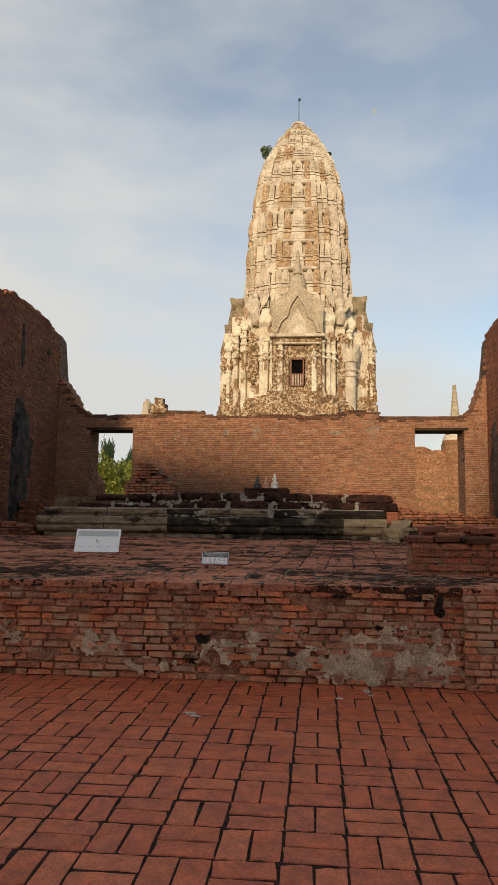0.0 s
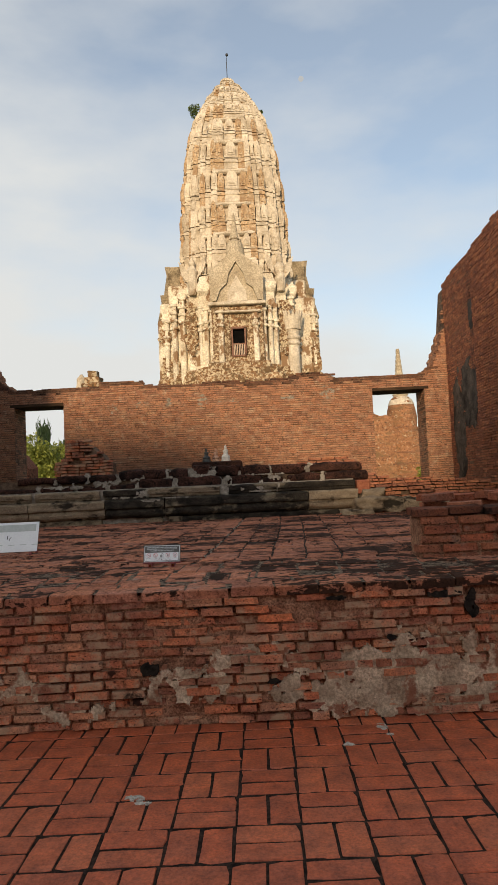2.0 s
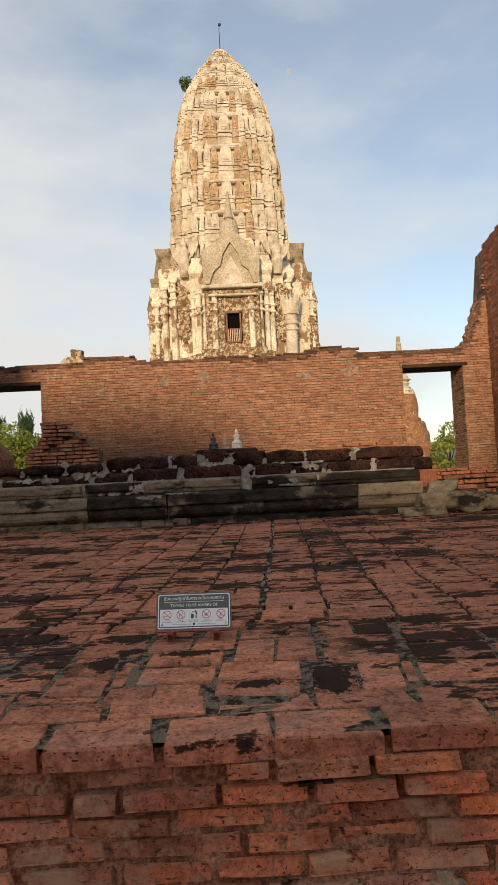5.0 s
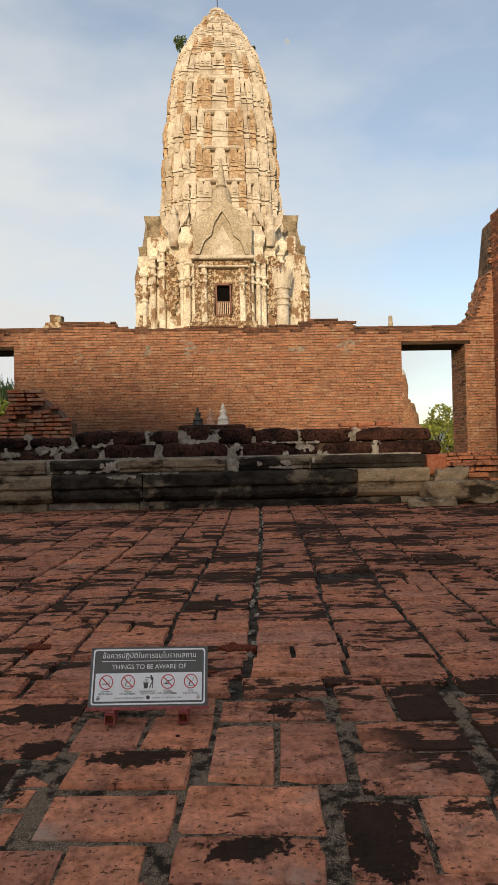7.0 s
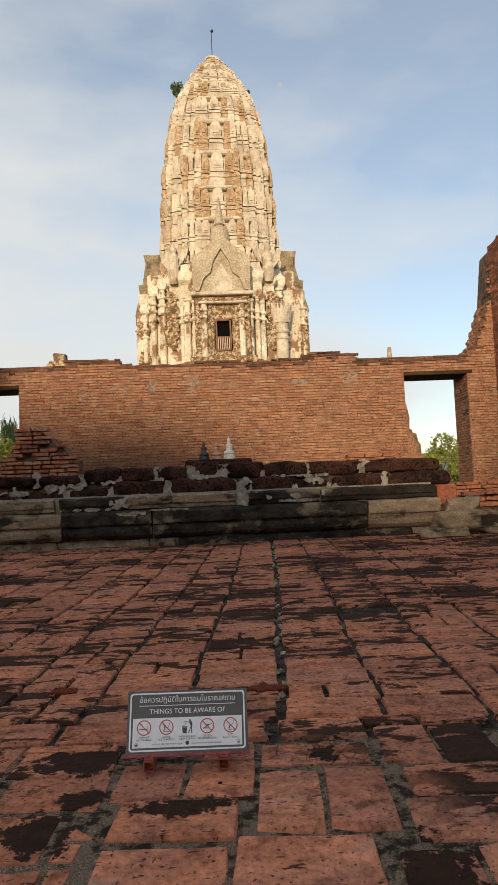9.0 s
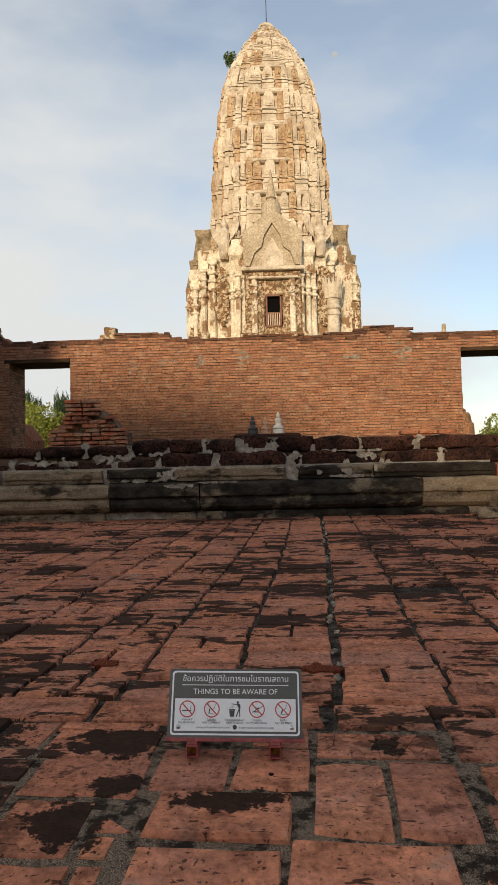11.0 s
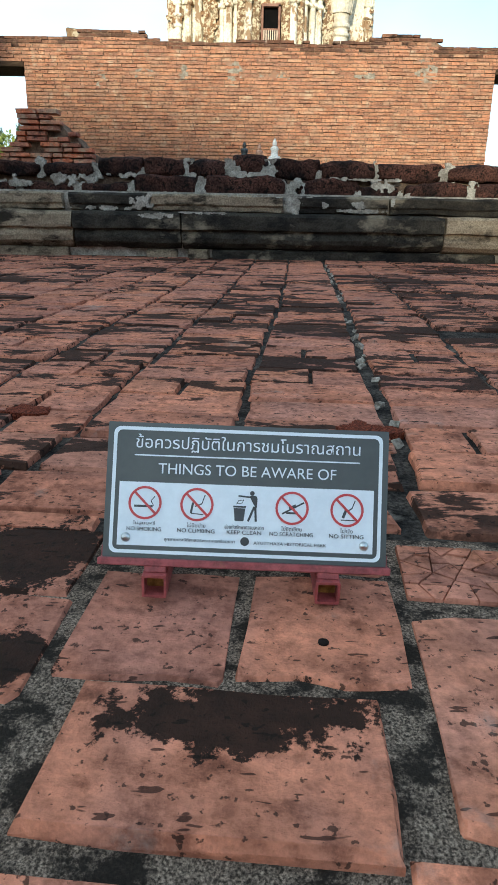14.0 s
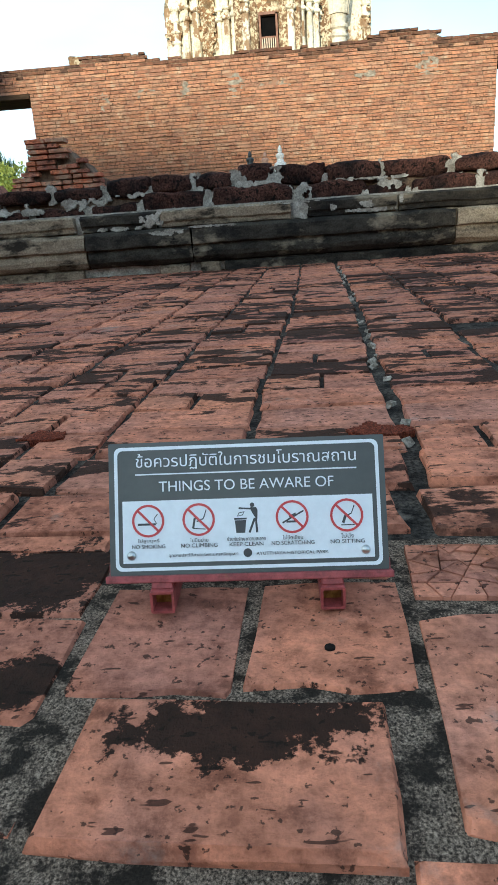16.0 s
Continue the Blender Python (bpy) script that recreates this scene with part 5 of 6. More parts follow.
door.matrix_basis = Matrix.Translation((0, 0, 0.30)) @ Matrix.Diagonal((0.957, 1, 0.957, 1))
ROD = plain_material("dark_metal", (0.05, 0.05, 0.05), (0.09, 0.085, 0.08), 8, 0.5, 0.1, metal=0.8)
bm = lathe_into(bmesh.new(), [(0.035, 0), (0.025, 1.9), (0.015, 2.1)], 0, 0, 35.7, 8)
lathe_into(bm, [(0.03, 0), (0.11, 0.08), (0.12, 0.18), (0.03, 0.26)], 0.05, 0, 37.6, 8)
part("finial", bm, ROD, tower, "thin dark metal rod")

# ---- other ruins ----
stupa = placed("ruined_stupa", "ruined bell stupa of brick with flaking plaster and a slender spire", "stupa", (14.5, 57.0, 0))
part("base", roughen(lathe_into(bmesh.new(), [(3.6, 0), (3.5, 1.6), (3.1, 1.8), (3.1, 2.6), (2.7, 2.8), (2.6, 3.6), (2.15, 3.8), (2.1, 4.6), (1.95, 4.8), (1.9, 5.4), (1.7, 5.6)], 0, 0, 0, 26), 0.12, 1.2), STUPA_BRICK, stupa)
part("bell", roughen(lathe_into(bmesh.new(), [(1.7, 5.3), (1.7, 5.5), (1.45, 5.6), (1.5, 5.85), (1.28, 6.0), (1.3, 6.9), (1.22, 7.6), (1.05, 8.2), (0.85, 8.55), (0.6, 8.7)], 0, 0, 0, 26), 0.07, 1.7), STUPA_BRICK, stupa)
part("plaster_cap", roughen(lathe_into(bmesh.new(), [(1.17, 7.95), (0.98, 8.4), (0.7, 8.66), (0.55, 8.72), (0.72, 8.9), (0.6, 9.05), (0.85, 9.25), (0.65, 9.4), (0.55, 9.7), (0.40, 9.8)], 0, 0, 0, 24), 0.03, 3), STUCCO, stupa, "pale plaster cap")
part("spire", lathe_into(bmesh.new(), [(0.42 - 0.018 * k + 0.03 * (k % 2), 9.75 + k * 0.2) for k in range(16)] + [(0.16, 12.98), (0.12, 13.05)], 0, 0, 0, 16), GREY_STUCCO, stupa, "ringed grey spire")
low = placed("ruined_wall", "sunlit ruined brick wall with plaster remains", "wall", (10.2, 50.0, 0))
part("masonry", roughen(prism_into(bmesh.new(), [(-3, 0), (2.0, 0), (2.0, 3.6), (1.9, 5.2), (1.95, 6.2), (1.4, 6.5), (0.9, 6.4), (0.3, 6.75), (-1, 6.7), (-3, 6.8)], 0, 1.5), 0.12, 1.6), STUPA_BRICK, low)
ruin = placed("ruined_turret", "broken brick turret top behind the wall", "ruin", (-4.72, 22.7, 0))
bm = bmesh.new()
for w, z0, z1 in ((0.36, 0, 4.7), (0.30, 4.7, 5.25), (0.36, 5.25, 5.42), (0.28, 5.42, 5.66), (0.17, 5.66, 5.88)):
    box_into(bm, -w, -w, z0, w, w, z1, bevel=0.03)
part("turret", roughen(bm, 0.06, 4), OLD_BRICK, ruin)
ruin = placed("ruined_turret", "small pale stucco turret behind the wall", "ruin", (-7.28, 31.0, 0))
part("turret", roughen(lathe_into(bmesh.new(), [(0.5, 0), (0.45, 4.5), (0.3, 5.0), (0.28, 6.6), (0.22, 6.8), (0.2, 7.1), (0.06, 7.3)], 0, 0, 0, 12), 0.05, 2.5), STUCCO, ruin)
stub = placed("brick_wall_stub", "overgrown brick wall stub beyond the window", "wall", (-7.6, 21.0, 0))
part("masonry", roughen(prism_into(bmesh.new(), [(-1.0, 0), (1.0, 0), (1.0, 2.4), (0.7, 2.9), (0.2, 3.0), (-0.2, 3.4), (-1, 3.5)], 0, 1.0), 0.1, 1.6), SIDE_BRICK, stub)

# ---- plants ----
BARK = plain_material("bark", (0.06, 0.045, 0.03), (0.12, 0.09, 0.06), 8, 0.9, 0.6)


def leaf_material(name, a, b):
    m, n, l, s = material(name, 0.6)
    l.new(ramp_of(n, l, piece_value(n, l), [(0.1, a), (0.9, b)]), s.inputs["Base Color"])
    t = n.new("ShaderNodeBsdfTranslucent")
    t.inputs["Color"].default_value = (*b, 1)
    mx = n.new("ShaderNodeMixShader")
    mx.inputs["Fac"].default_value = 0.3
    l.new(s.outputs["BSDF"], mx.inputs[1])
    l.new(t.outputs["BSDF"], mx.inputs[2])
    l.new(mx.outputs["Shader"], n["Material Output"].inputs["Surface"])
    return m


BRIGHT_LEAF = leaf_material("bright_leaf", (0.12, 0.15, 0.025), (0.32, 0.34, 0.065))
DARK_LEAF = leaf_material("dark_leaf", (0.025, 0.055, 0.02), (0.06, 0.10, 0.035))
MID_LEAF = leaf_material("mid_leaf", (0.05, 0.085, 0.02), (0.13, 0.17, 0.04))


def plant(name, label, at, trunk, clumps, leaf, leaves, size, category="tree", slim=1.0):
    """A trunk with limbs to each clump (x, y, z, rx, rz) and a crown of many small leaves."""
    ob = placed(name, label, category, at, {"shrub": "shrubs beyond the wall", "conifer": "conifers beyond the wall"}.get(name, ""))
    bm = bmesh.new()
    lathe_into(bm, [(trunk * 1.3, -0.2), (trunk, 0.4), (trunk * 0.7, max(c[2] for c in clumps) * 0.7), (trunk * 0.2, max(c[2] for c in clumps))], 0, 0, 0, 8)
    for x, y, z, rx, rz in clumps:
        a, b = Vector((0, 0, z * 0.45)), Vector((x, y, z))
        side = (b - a).cross(Vector((0.3, 1, 0.2))).normalized() * trunk * 0.35
        other = (b - a).cross(side).normalized() * trunk * 0.35
        r0 = [bm.verts.new(a + side * math.cos(k * 1.57) + other * math.sin(k * 1.57)) for k in range(4)]
        r1 = [bm.verts.new(b + (side * math.cos(k * 1.57) + other * math.sin(k * 1.57)) * 0.3) for k in range(4)]
        for k in range(4):
            bm.faces.new((r0[k], r0[(k + 1) % 4], r1[(k + 1) % 4], r1[k]))
    part("trunk", bm, BARK, ob)
    verts, faces = [], []
    total = sum(c[3] * c[3] * c[4] for c in clumps)
    for x, y, z, rx, rz in clumps:
        for _ in range(int(leaves * rx * rx * rz / total)):
            d = Vector((random.gauss(0, 1), random.gauss(0, 1), random.gauss(0, 1))).normalized() * random.uniform(0.35, 1.0) ** 0.5
            p = Vector((x + d.x * rx, y + d.y * rx, z + d.z * rz)) * (1 + 0.08 * noise.noise(Vector((x + d.x * 2, d.y * 2, z + d.z * 2))))
            a = Vector((rnd(1), rnd(1), rnd(1))).normalized() * size * random.uniform(0.6, 1.2)
            b = a.cross(Vector((rnd(1), rnd(1), rnd(1)))).normalized() * size * 0.45 * slim
            if slim < 1:
                a = Vector((rnd(0.5), rnd(0.5), 1)).normalized() * size * random.uniform(0.8, 1.4)
            n = len(verts)
            verts += [p - a, p + b, p + a, p - b]
            faces.append((n, n + 1, n + 2, n + 3))
    c = new("crown", mesh_of("crown", verts, faces, leaf))
    c.parent = ob
    return ob


def clumps(n, w, z0, z1, r, taper=0.0):
    out = []
    for _ in range(n):
        z = random.uniform(z0, z1)
        k = 1 - taper * (z - z0) / (z1 - z0)
        out.append((rnd(w) * k, rnd(w) * k, z, r * k * random.uniform(0.7, 1.2), r * 0.8 * random.uniform(0.7, 1.3)))
    return out


plant("shrub", "bright yellow-green leafy shrub beyond the window", (-11.4, 34.0, 0), 0.12, clumps(28, 2.0, 0.8, 4.2, 1.0), BRIGHT_LEAF, 22000, 0.10, "shrub")
plant("shrub", "bright yellow-green leafy shrub beyond the window", (-8.6, 33.0, 0), 0.10, clumps(20, 1.7, 0.6, 3.9, 0.95), BRIGHT_LEAF, 15000, 0.10, "shrub")
for x, y, h in ((-16.6, 46, 8.0), (-14.6, 48, 7.2), (-12.6, 47, 6.4), (-18.6, 50, 8.2), (-10.4, 50, 5.8), (-13.6, 44.5, 6.2), (-15.6, 45, 6.9), (-17.5, 46, 7.0), (-12.0, 45.5, 5.6)):
    plant("conifer", "tall dark feathery conifer behind the shrubs", (x, y, 0), 0.2, clumps(14, 1.4, 1.5, h - 0.6, 0.9, 0.8), DARK_LEAF, 6000, 0.3, slim=0.25)
for x, y, s in ((15.4, 46.0, 1.55), (18.4, 47.0, 1.65), (17.0, 53.0, 1.9), (21.0, 50.0, 1.9)):
    plant("shrub", "rounded green shrub beyond the window", (x, y, 0), 0.12, clumps(12, 1.3 * s, 0.7, 2.3 * s, 0.8), BRIGHT_LEAF, 3200, 0.13, "shrub")
for x, z, s in ((-2.68, 32.5, 1.0), (2.62, 32.3, 0.5)):
    plant("sapling", "small green sapling rooted high on the tower", (PX + x * 1.0, PY - 0.6, z - 0.5), 0.03, [(-0.15 * s, 0, 0.3, 0.35 * s, 0.35 * s), (-0.3 * s, 0, 0.75 * s, 0.36 * s, 0.4 * s), (0.1 * s, 0, 0.9 * s, 0.25 * s, 0.3 * s)], MID_LEAF, 420, 0.10, "plant")
HILL = plain_material("wooded_hill", (0.10, 0.13, 0.12), (0.14, 0.17, 0.16), 0.02, 0.95, 0.2)
bm = bmesh.new()
ridge = [(-700 + 50 * i, 26 + 9 * math.sin(i * 0.7) + 5 * math.sin(i * 1.9)) for i in range(29)]
prism_into(bm, [(-700, -1), (700, -1)] + ridge[::-1], 600, 640)
tagged(part("backdrop", bm, HILL), "low wooded hills on the horizon", "hill", kind="structure")

# ---- warning sign on the terrace ----
GREY_SHEET = plain_material("dark_grey_sheet", (0.075, 0.078, 0.072), (0.09, 0.093, 0.086), 20, 0.35, 0.02, grit=0.04)
WHITE_SHEET = plain_material("white_sheet", (0.80, 0.82, 0.84), (0.83, 0.85, 0.86), 9, 0.30, 0.0, grit=0.04)
RED_PAINT = plain_material("faded_red_paint", (0.24, 0.045, 0.045), (0.32, 0.07, 0.065), 30, 0.55, 0.3, (0.20, 0.09, 0.03), (0.62, 0.7), 40)
RUST = plain_material("rust", (0.16, 0.07, 0.02), (0.33, 0.16, 0.04), 60, 0.9, 0.5)
INK_RED = plain_material("red_ink", (0.50, 0.05, 0.055), (0.54, 0.06, 0.06), 20, 0.35, 0.0, grit=0.04)
INK_BLACK = plain_material("dark_ink", (0.05, 0.05, 0.05), (0.065, 0.065, 0.065), 20, 0.4, 0.0, grit=0.04)
STEEL = plain_material("bolt_steel", (0.45, 0.45, 0.44), (0.6, 0.6, 0.58), 30, 0.3, 0.1, metal=1.0)
SW, SH = 0.288, 0.138


def plate_bm(outline, y0, y1, bm=None):
    return prism_into(bm or bmesh.new(), outline, y0, y1)


def rounded(x0, z0, x1, z1, r, n=5):
    out = []
    for cx, cz, a in ((x1 - r, z1 - r, 0), (x0 + r, z1 - r, 90), (x0 + r, z0 + r, 180), (x1 - r, z0 + r, 270)):
        out += [(cx + r * math.cos(radians(a + 90 * k / n)), cz + r * math.sin(radians(a + 90 * k / n))) for k in range(n + 1)]
    return out


def ring_bm(outer, inner, y0, y1, bm=None):
    bm = bm or bmesh.new()
    n = len(outer)
    v = [[bm.verts.new((x, y, z)) for x, z in o] for o, y in ((outer, y0), (inner, y0), (inner, y1), (outer, y1))]
    for a, b in ((0, 1), (1, 2), (2, 3), (3, 0)):
        for i in range(n):
            j = (i + 1) % n
            bm.faces.new((v[a][i], v[a][j], v[b][j], v[b][i]))
    return bm


def circle(cx, cz, r, n=28):
    return [(cx + r * math.cos(2 * math.pi * k / n), cz + r * math.sin(2 * math.pi * k / n)) for k in range(n)]


def bar(bm, x0, z0, x1, z1, w, y0, y1):
    d = Vector((x1 - x0, z1 - z0)).normalized() * w / 2
    prism_into(bm, [(x0 - d.y, z0 + d.x), (x0 + d.y, z0 - d.x), (x1 + d.y, z1 - d.x), (x1 - d.y, z1 + d.x)], y0, y1)


def words(name, text, cx, z, width, height, mat, parent, y, label=""):
    """Lettering cx, z at its middle, fitted to a width and a height."""
    cu = bpy.data.curves.new(name, "FONT")
    cu.body, cu.align_x, cu.align_y, cu.size, cu.extrude = text, "CENTER", "CENTER", 1.0, 0.02
    tmp = bpy.data.objects.new(name, cu)
    scene.collection.objects.link(tmp)
    dg = bpy.context.evaluated_depsgraph_get()
    me = bpy.data.meshes.new_from_object(tmp.evaluated_get(dg))
    bpy.data.objects.remove(tmp)
    co = np.empty(len(me.vertices) * 3)
    me.vertices.foreach_get("co", co)
    co = co.reshape(-1, 3)
    lo, hi = co.min(0), co.max(0)
    co[:, 0] = cx + ((co[:, 0] - lo[0]) / (hi[0] - lo[0]) - 0.5) * width
    flat_z = z + ((co[:, 1] - lo[1]) / (hi[1] - lo[1]) - 0.5) * height
    co[:, 1] = y - 0.0002 * np.sign(co[:, 2])
    co[:, 2] = flat_z
    me.vertices.foreach_set("co", co.ravel())
    me.materials.clear()
    me.materials.append(mat)
    me.update()
    ob = new(name, me)
    ob.parent = parent
    return tagged(ob, label) if label else ob


sign = tagged(new("warning_sign"), "small grey and white visitor rules sign on red feet", "sign")
sign.matrix_basis = Matrix.Translation((0.0395, 4.566, 0.965)) @ Matrix.Rotation(radians(1.0), 4, "Y") @ Matrix.Rotation(radians(-22), 4, "X")
sheet = part("sheet", plate_bm(rounded(-SW / 2, 0, SW / 2, SH, 0.0015, 3), 0.0, 0.003), GREY_SHEET, sign, "dark grey sign sheet")
part("border", ring_bm(rounded(-SW / 2 + 0.006, 0.0045, SW / 2 - 0.006, SH - 0.0045, 0.007), rounded(-SW / 2 + 0.0095, 0.008, SW / 2 - 0.0095, SH - 0.008, 0.0055), -0.0006, 0.001), WHITE_SHEET, sheet, "white border line")
part("panel", plate_bm([(-SW / 2 + 0.014, 0.0125), (SW / 2 - 0.014, 0.0125), (SW / 2 - 0.014, 0.077), (-SW / 2 + 0.014, 0.077)], -0.0006, 0.001), WHITE_SHEET, sheet, "white panel")
bm = bmesh.new()
bar(bm, -0.116, 0.1045, 0.115, 0.1045, 0.0014, -0.0008, 0.001)
part("rule", bm, WHITE_SHEET, sheet)
words("lettering", "ข้อควรปฏิบัติในการชมโบราณสถาน", 0.0, 0.1175, 0.230, 0.0175, WHITE_SHEET, sheet, -0.0006, "white Thai lettering")
words("lettering", "THINGS TO BE AWARE OF", 0.0, 0.0915, 0.182, 0.0108, WHITE_SHEET, sheet, -0.0006, "white capital lettering")
for x, t, th in ((-0.103, "NO SMOKING", "ไม่สูบบุหรี่"), (-0.050, "NO CLIMBING", "ไม่ปีนป่าย"), (-0.001, "KEEP CLEAN", "ช่วยกันรักษาความสะอาด"), (0.047, "NO SCRATCHING", "ไม่ขีดเขียน"), (0.103, "NO SITTING", "ไม่นั่ง")):
    words("lettering", t, x, 0.0295, 0.0030 * len(t) + 0.005, 0.0040, INK_BLACK, sheet, -0.0011)
    words("lettering", th, x, 0.0352, 0.0019 * len(th), 0.0046, INK_BLACK, sheet, -0.0011)
    if t != "KEEP CLEAN":
        bm = ring_bm(circle(x, 0.056, 0.0170), circle(x, 0.056, 0.0146), -0.0012, 0.0)
        bar(bm, x - 0.011, 0.067, x + 0.011, 0.045, 0.0024, -0.0012, 0.0)
        part("ban_ring", bm, INK_RED, sheet, "red ban ring")
words("lettering", "อุทยานประวัติศาสตร์พระนครศรีอยุธยา", -0.046, 0.0195, 0.072, 0.0045, INK_BLACK, sheet, -0.0011)
words("lettering", "AYUTTHAYA HISTORICAL PARK", 0.046, 0.0195, 0.074, 0.0032, INK_BLACK, sheet, -0.0011)
part("emblem", plate_bm(circle(0.0, 0.0205, 0.0045, 16), -0.0011, 0.0), INK_BLACK, sheet)
marks = {-0.103: [(-0.011, 0.0525, 0.008, 0.0525, 0.0022), (0.009, 0.053, 0.006, 0.058, 0.0008), (0.006, 0.058, 0.010, 0.063, 0.0008)],
         -0.050: [(-0.006, 0.047, -0.004, 0.058, 0.0022), (-0.006, 0.047, 0.007, 0.046, 0.001), (-0.002, 0.054, 0.005, 0.057, 0.0013), (0.005, 0.057, 0.008, 0.066, 0.001)],
         0.047: [(-0.010, 0.050, 0.012, 0.062, 0.0016), (-0.006, 0.051, 0.006, 0.051, 0.002), (-0.003, 0.056, 0.004, 0.059, 0.0025)],
         0.103: [(-0.004, 0.048, -0.001, 0.056, 0.0028), (-0.006, 0.046, 0.008, 0.046, 0.001), (0.000, 0.055, 0.005, 0.058, 0.0013), (0.005, 0.058, 0.008, 0.066, 0.001)]}
for x, lines in marks.items():
    bm = bmesh.new()
    for x0, z0, x1, z1, w in lines:
        bar(bm, x + x0, z0, x + x1, z1, w, -0.0010, 0.0)
    part("pictogram", bm, INK_BLACK, sheet)
bm = bmesh.new()
prism_into(bm, [(-0.0125, 0.054), (-0.0005, 0.054), (-0.002, 0.041), (-0.011, 0.041)], -0.0010, 0.0)
bar(bm, -0.013, 0.0555, 0.0, 0.0555, 0.0018, -0.0010, 0.0)
ring_bm([(-0.010, 0.058), (-0.008, 0.062), (-0.002, 0.063), (-0.004, 0.059)], [(-0.009, 0.0587), (-0.0075, 0.0614), (-0.003, 0.0622), (-0.0045, 0.0595)], -0.0010, 0.0, bm)
part("pictogram", bm, INK_BLACK, sheet, "litter basket pictogram")
bm = bmesh.new()
prism_into(bm, circle(0.006, 0.0695, 0.0024, 12), -0.0010, 0.0)
prism_into(bm, [(0.004, 0.067), (0.010, 0.067), (0.0115, 0.064), (0.0112, 0.055), (0.0095, 0.055), (0.0045, 0.064)], -0.0010, 0.0)
bar(bm, 0.005, 0.0655, -0.008, 0.0665, 0.0016, -0.0010, 0.0)
bar(bm, 0.0085, 0.056, 0.0025, 0.041, 0.0022, -0.0010, 0.0)
bar(bm, 0.0095, 0.056, 0.0105, 0.041, 0.0022, -0.0010, 0.0)
part("pictogram", bm, INK_BLACK, sheet)
for x in (-0.121, 0.121):
    bm = lathe_into(bmesh.new(), [(0.0048, 0), (0.0048, 0.001), (0.0032, 0.0028), (0.001, 0.0034)], 0, 0, 0, 16)
    bmesh.ops.rotate(bm, verts=bm.verts[:], cent=(0, 0, 0), matrix=Matrix.Rotation(radians(90), 3, "X"))
    bmesh.ops.translate(bm, verts=bm.verts[:], vec=(x, -0.0005, 0.0205))
    part("bolt", bm, STEEL, sign, "bright steel bolt", smooth=True)
bm = box_bm(-SW / 2 - 0.004, -0.005, -0.0075, SW / 2 + 0.004, 0.014, 0.0, bevel=0.001)
box_into(bm, -SW / 2 - 0.002, 0.0032, 0.0, SW / 2 + 0.002, 0.012, 0.012, bevel=0.001)
part("frame_rail", roughen(bm, 0.0007, 40), RED_PAINT, sign, "faded red steel rail")
lean = Matrix.Rotation(radians(22), 4, "X")
for x in (-0.0895, 0.0855):
    o, i = rounded(x - 0.0125, -0.037, x + 0.0125, -0.012, 0.002, 2), rounded(x - 0.0098, -0.0343, x + 0.0098, -0.0147, 0.0012, 2)
    foot = part("foot", ring_bm(o, i, -0.014, 0.13), RED_PAINT, sign, "red square steel tube foot")
    foot.matrix_basis = lean
    t = part("tube_inside", plate_bm(i, 0.004, 0.006), RUST, foot)
    o2 = part("bracket", box_bm(x - 0.011, -0.004, -0.014, x + 0.011, 0.012, -0.006, bevel=0.001), RED_PAINT, sign)

# ---- larger white information board ----
board = tagged(new("information_board"), "leaning white information board with faint print", "sign")
board.matrix_basis = Matrix.Translation((-1.645, 5.86, 0.985)) @ Matrix.Rotation(radians(-20), 4, "X")
BW, BH = 0.575, 0.30
bs = part("sheet", box_bm(-BW / 2, 0, 0, BW / 2, 0.004, BH, bevel=0.001), WHITE_SHEET, board, "white sheet")
FAINT = plain_material("faint_print", (0.42, 0.47, 0.45), (0.50, 0.54, 0.52), 20, 0.4, 0.0, grit=0.04)
part("print_band", plate_bm([(-0.26, 0.205), (0.26, 0.205), (0.26, 0.275), (-0.26, 0.275)], -0.0012, 0.001), FAINT, bs, "faint grey printed band")
bm = bmesh.new()
for x0, z0, x1, z1, w in ((-0.015, 0.13, -0.013, 0.165, 0.008), (0.004, 0.115, 0.012, 0.14, 0.006), (0.012, 0.14, 0.022, 0.15, 0.005)):
    bar(bm, x0, z0, x1, z1, w, -0.0012, 0.0)
part("pictogram", bm, INK_BLACK, bs)
for k in range(5):
    bm = bmesh.new()
    bar(bm, -0.23 + k * 0.115, 0.07, -0.17 + k * 0.115, 0.07, 0.006, -0.0012, 0.0)
    part("print_line", bm, FAINT, bs)
for x in (-0.22, 0.22):
    leg = part("leg", box_bm(x - 0.012, 0.004, -0.03, x + 0.012, 0.026, BH * 0.9, bevel=0.002), RED_PAINT, board, "dull red steel leg")
    prop = part("prop", box_bm(x - 0.012, 0.0, -0.26, x + 0.012, 0.02, 0.0), RED_PAINT, board)
    prop.matrix_basis = Matrix.Translation((0, 0.026, BH * 0.8)) @ Matrix.Rotation(radians(38), 4, "X")

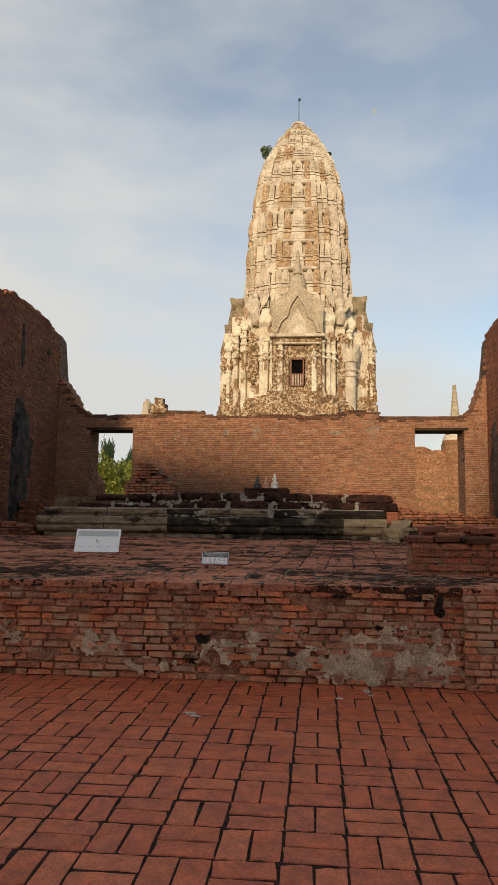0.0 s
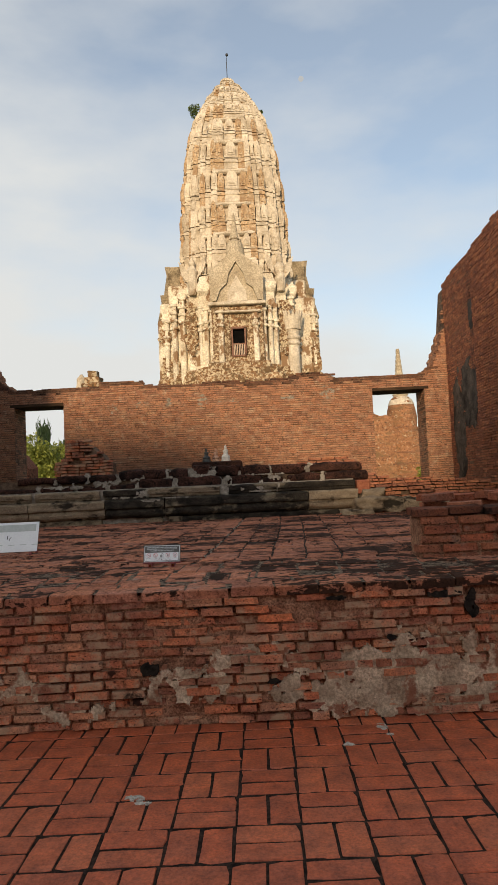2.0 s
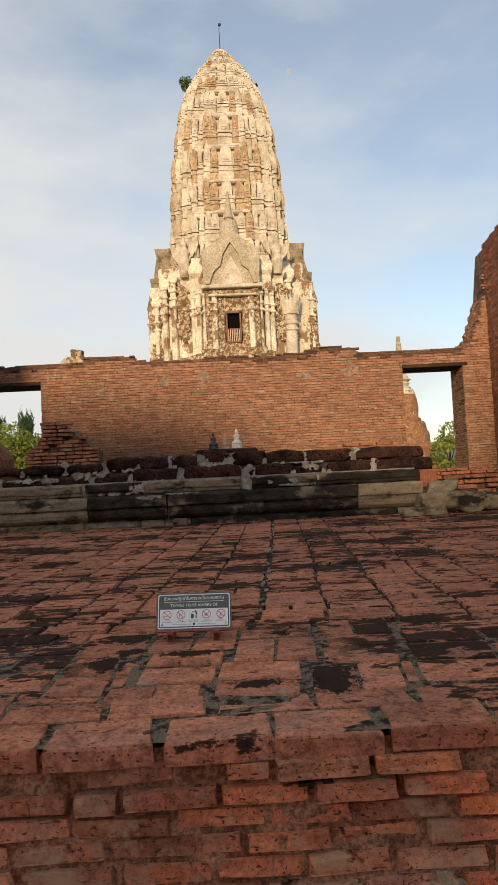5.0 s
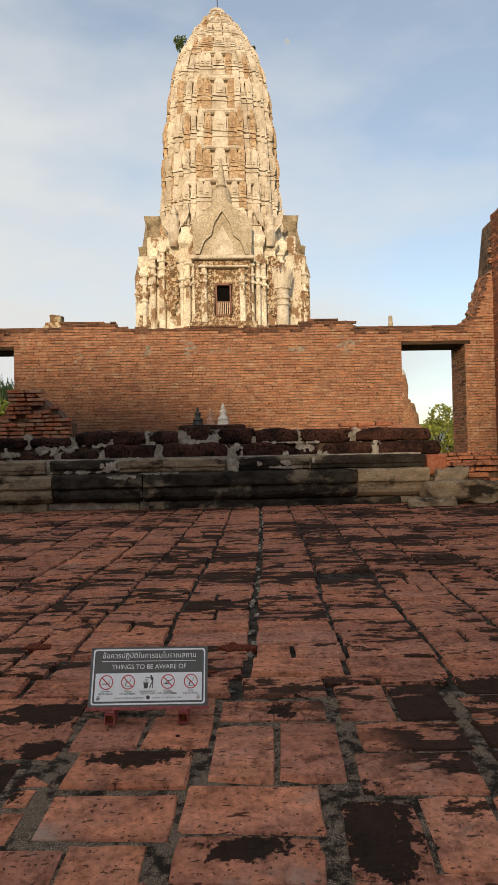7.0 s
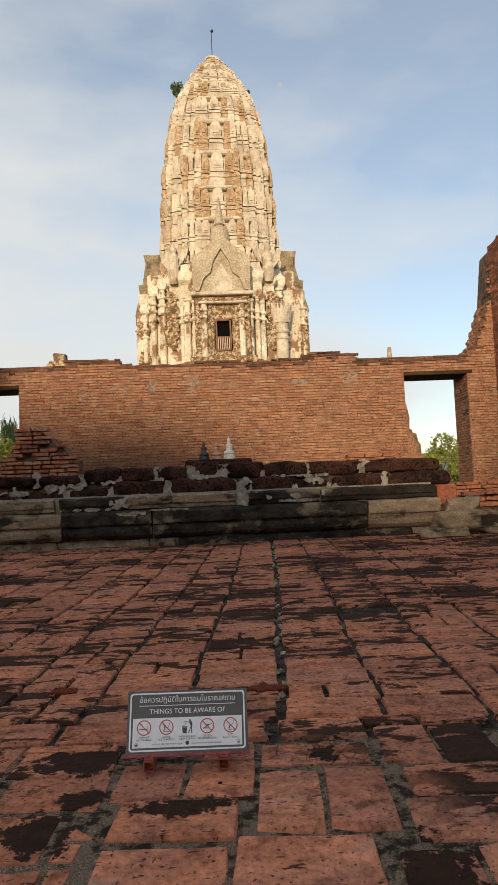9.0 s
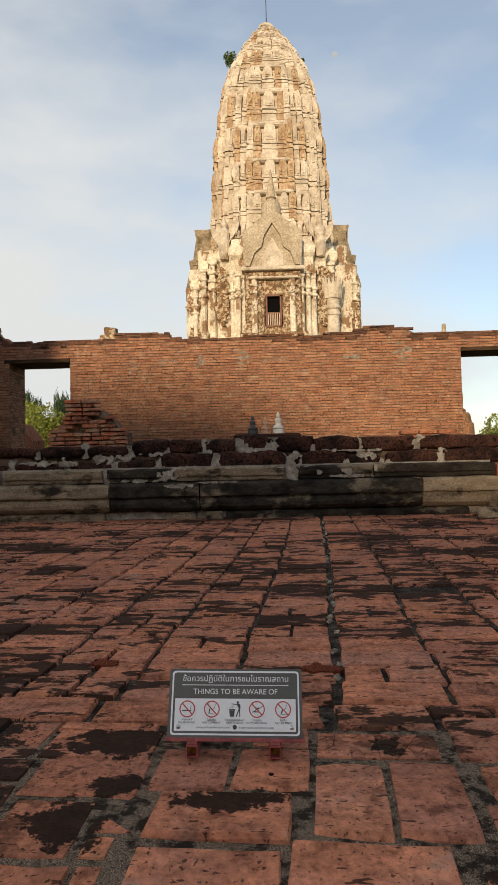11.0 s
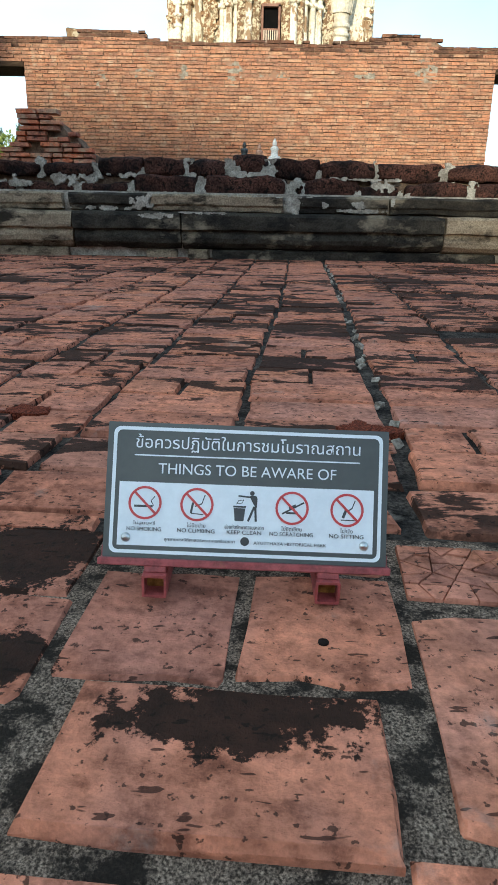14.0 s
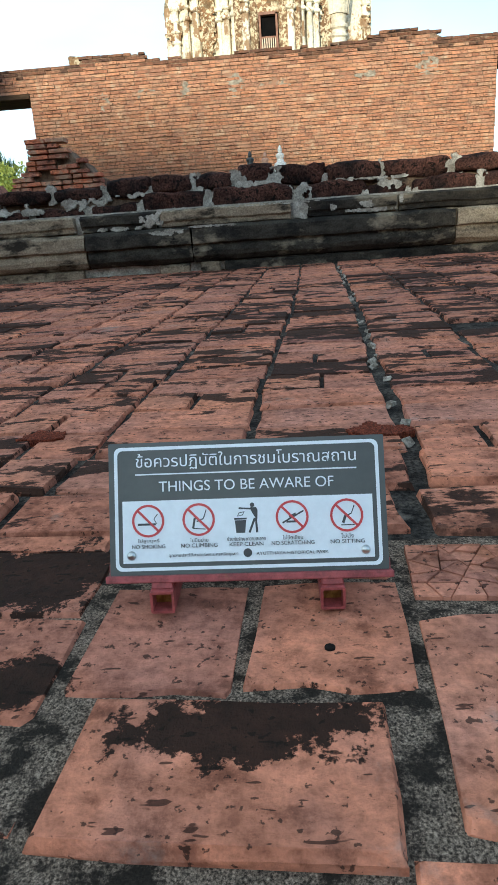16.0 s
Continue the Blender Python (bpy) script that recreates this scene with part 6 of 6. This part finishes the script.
# ---- the three small figures on the laterite ----
STONE_WHITE = plain_material("white_figure", (0.62, 0.60, 0.56), (0.74, 0.72, 0.68), 20, 0.6, 0.2)
BRONZE = plain_material("dark_bronze_figure", (0.03, 0.035, 0.035), (0.07, 0.075, 0.07), 20, 0.5, 0.3)
GILT = plain_material("dull_gilt_figure", (0.40, 0.22, 0.15), (0.55, 0.33, 0.22), 20, 0.6, 0.3)
for x, y, w, h, mat, label in ((-0.19, 13.9, 0.18, 0.34, BRONZE, "small dark bronze seated statue"), (0.02, 13.95, 0.17, 0.32, GILT, "small dull red-gilt seated statue"), (0.235, 14.0, 0.20, 0.40, STONE_WHITE, "small white seated statue")):
    bm = bmesh.new()
    lathe_into(bm, [(w * 0.52, 0), (w * 0.55, h * 0.05), (w * 0.46, h * 0.10), (w * 0.5, h * 0.17), (w * 0.42, h * 0.22)], 0, 0, 0, 14)
    lathe_into(bm, [(w * 0.46, h * 0.22), (w * 0.48, h * 0.28), (w * 0.40, h * 0.36), (w * 0.26, h * 0.40), (w * 0.24, h * 0.52), (w * 0.32, h * 0.62), (w * 0.20, h * 0.68), (w * 0.10, h * 0.70)], 0, 0, 0, 14)
    lathe_into(bm, [(w * 0.08, h * 0.68), (w * 0.15, h * 0.74), (w * 0.16, h * 0.80), (w * 0.11, h * 0.87), (w * 0.07, h * 0.91), (w * 0.02, h * 0.95)], 0, 0, 0, 12)
    fig = tagged(part("statue", bm, mat, smooth=True), label, "statue")
    fig.location = (x, y, 2.075)
part("slab", box_bm(-0.5, 13.6, 1.7, 0.6, 14.3, 2.075, bevel=0.03), LATERITE, laterite)

# ---- the day moon ----
MOON, mn, ml, mb = material("moon", 1.0)
mb.inputs["Base Color"].default_value = (0, 0, 0, 1)
mb.inputs["Emission Color"].default_value, mb.inputs["Emission Strength"].default_value = (0.78, 0.84, 0.90, 1), 0.46
bm = bmesh.new()
bmesh.ops.create_icosphere(bm, subdivisions=3, radius=15)
moon = part("moon", bm, MOON, smooth=True)
moon.location = (393, 3513, 2267)
tagged(moon, "faint pale day moon in the sky", "moon", kind="structure")
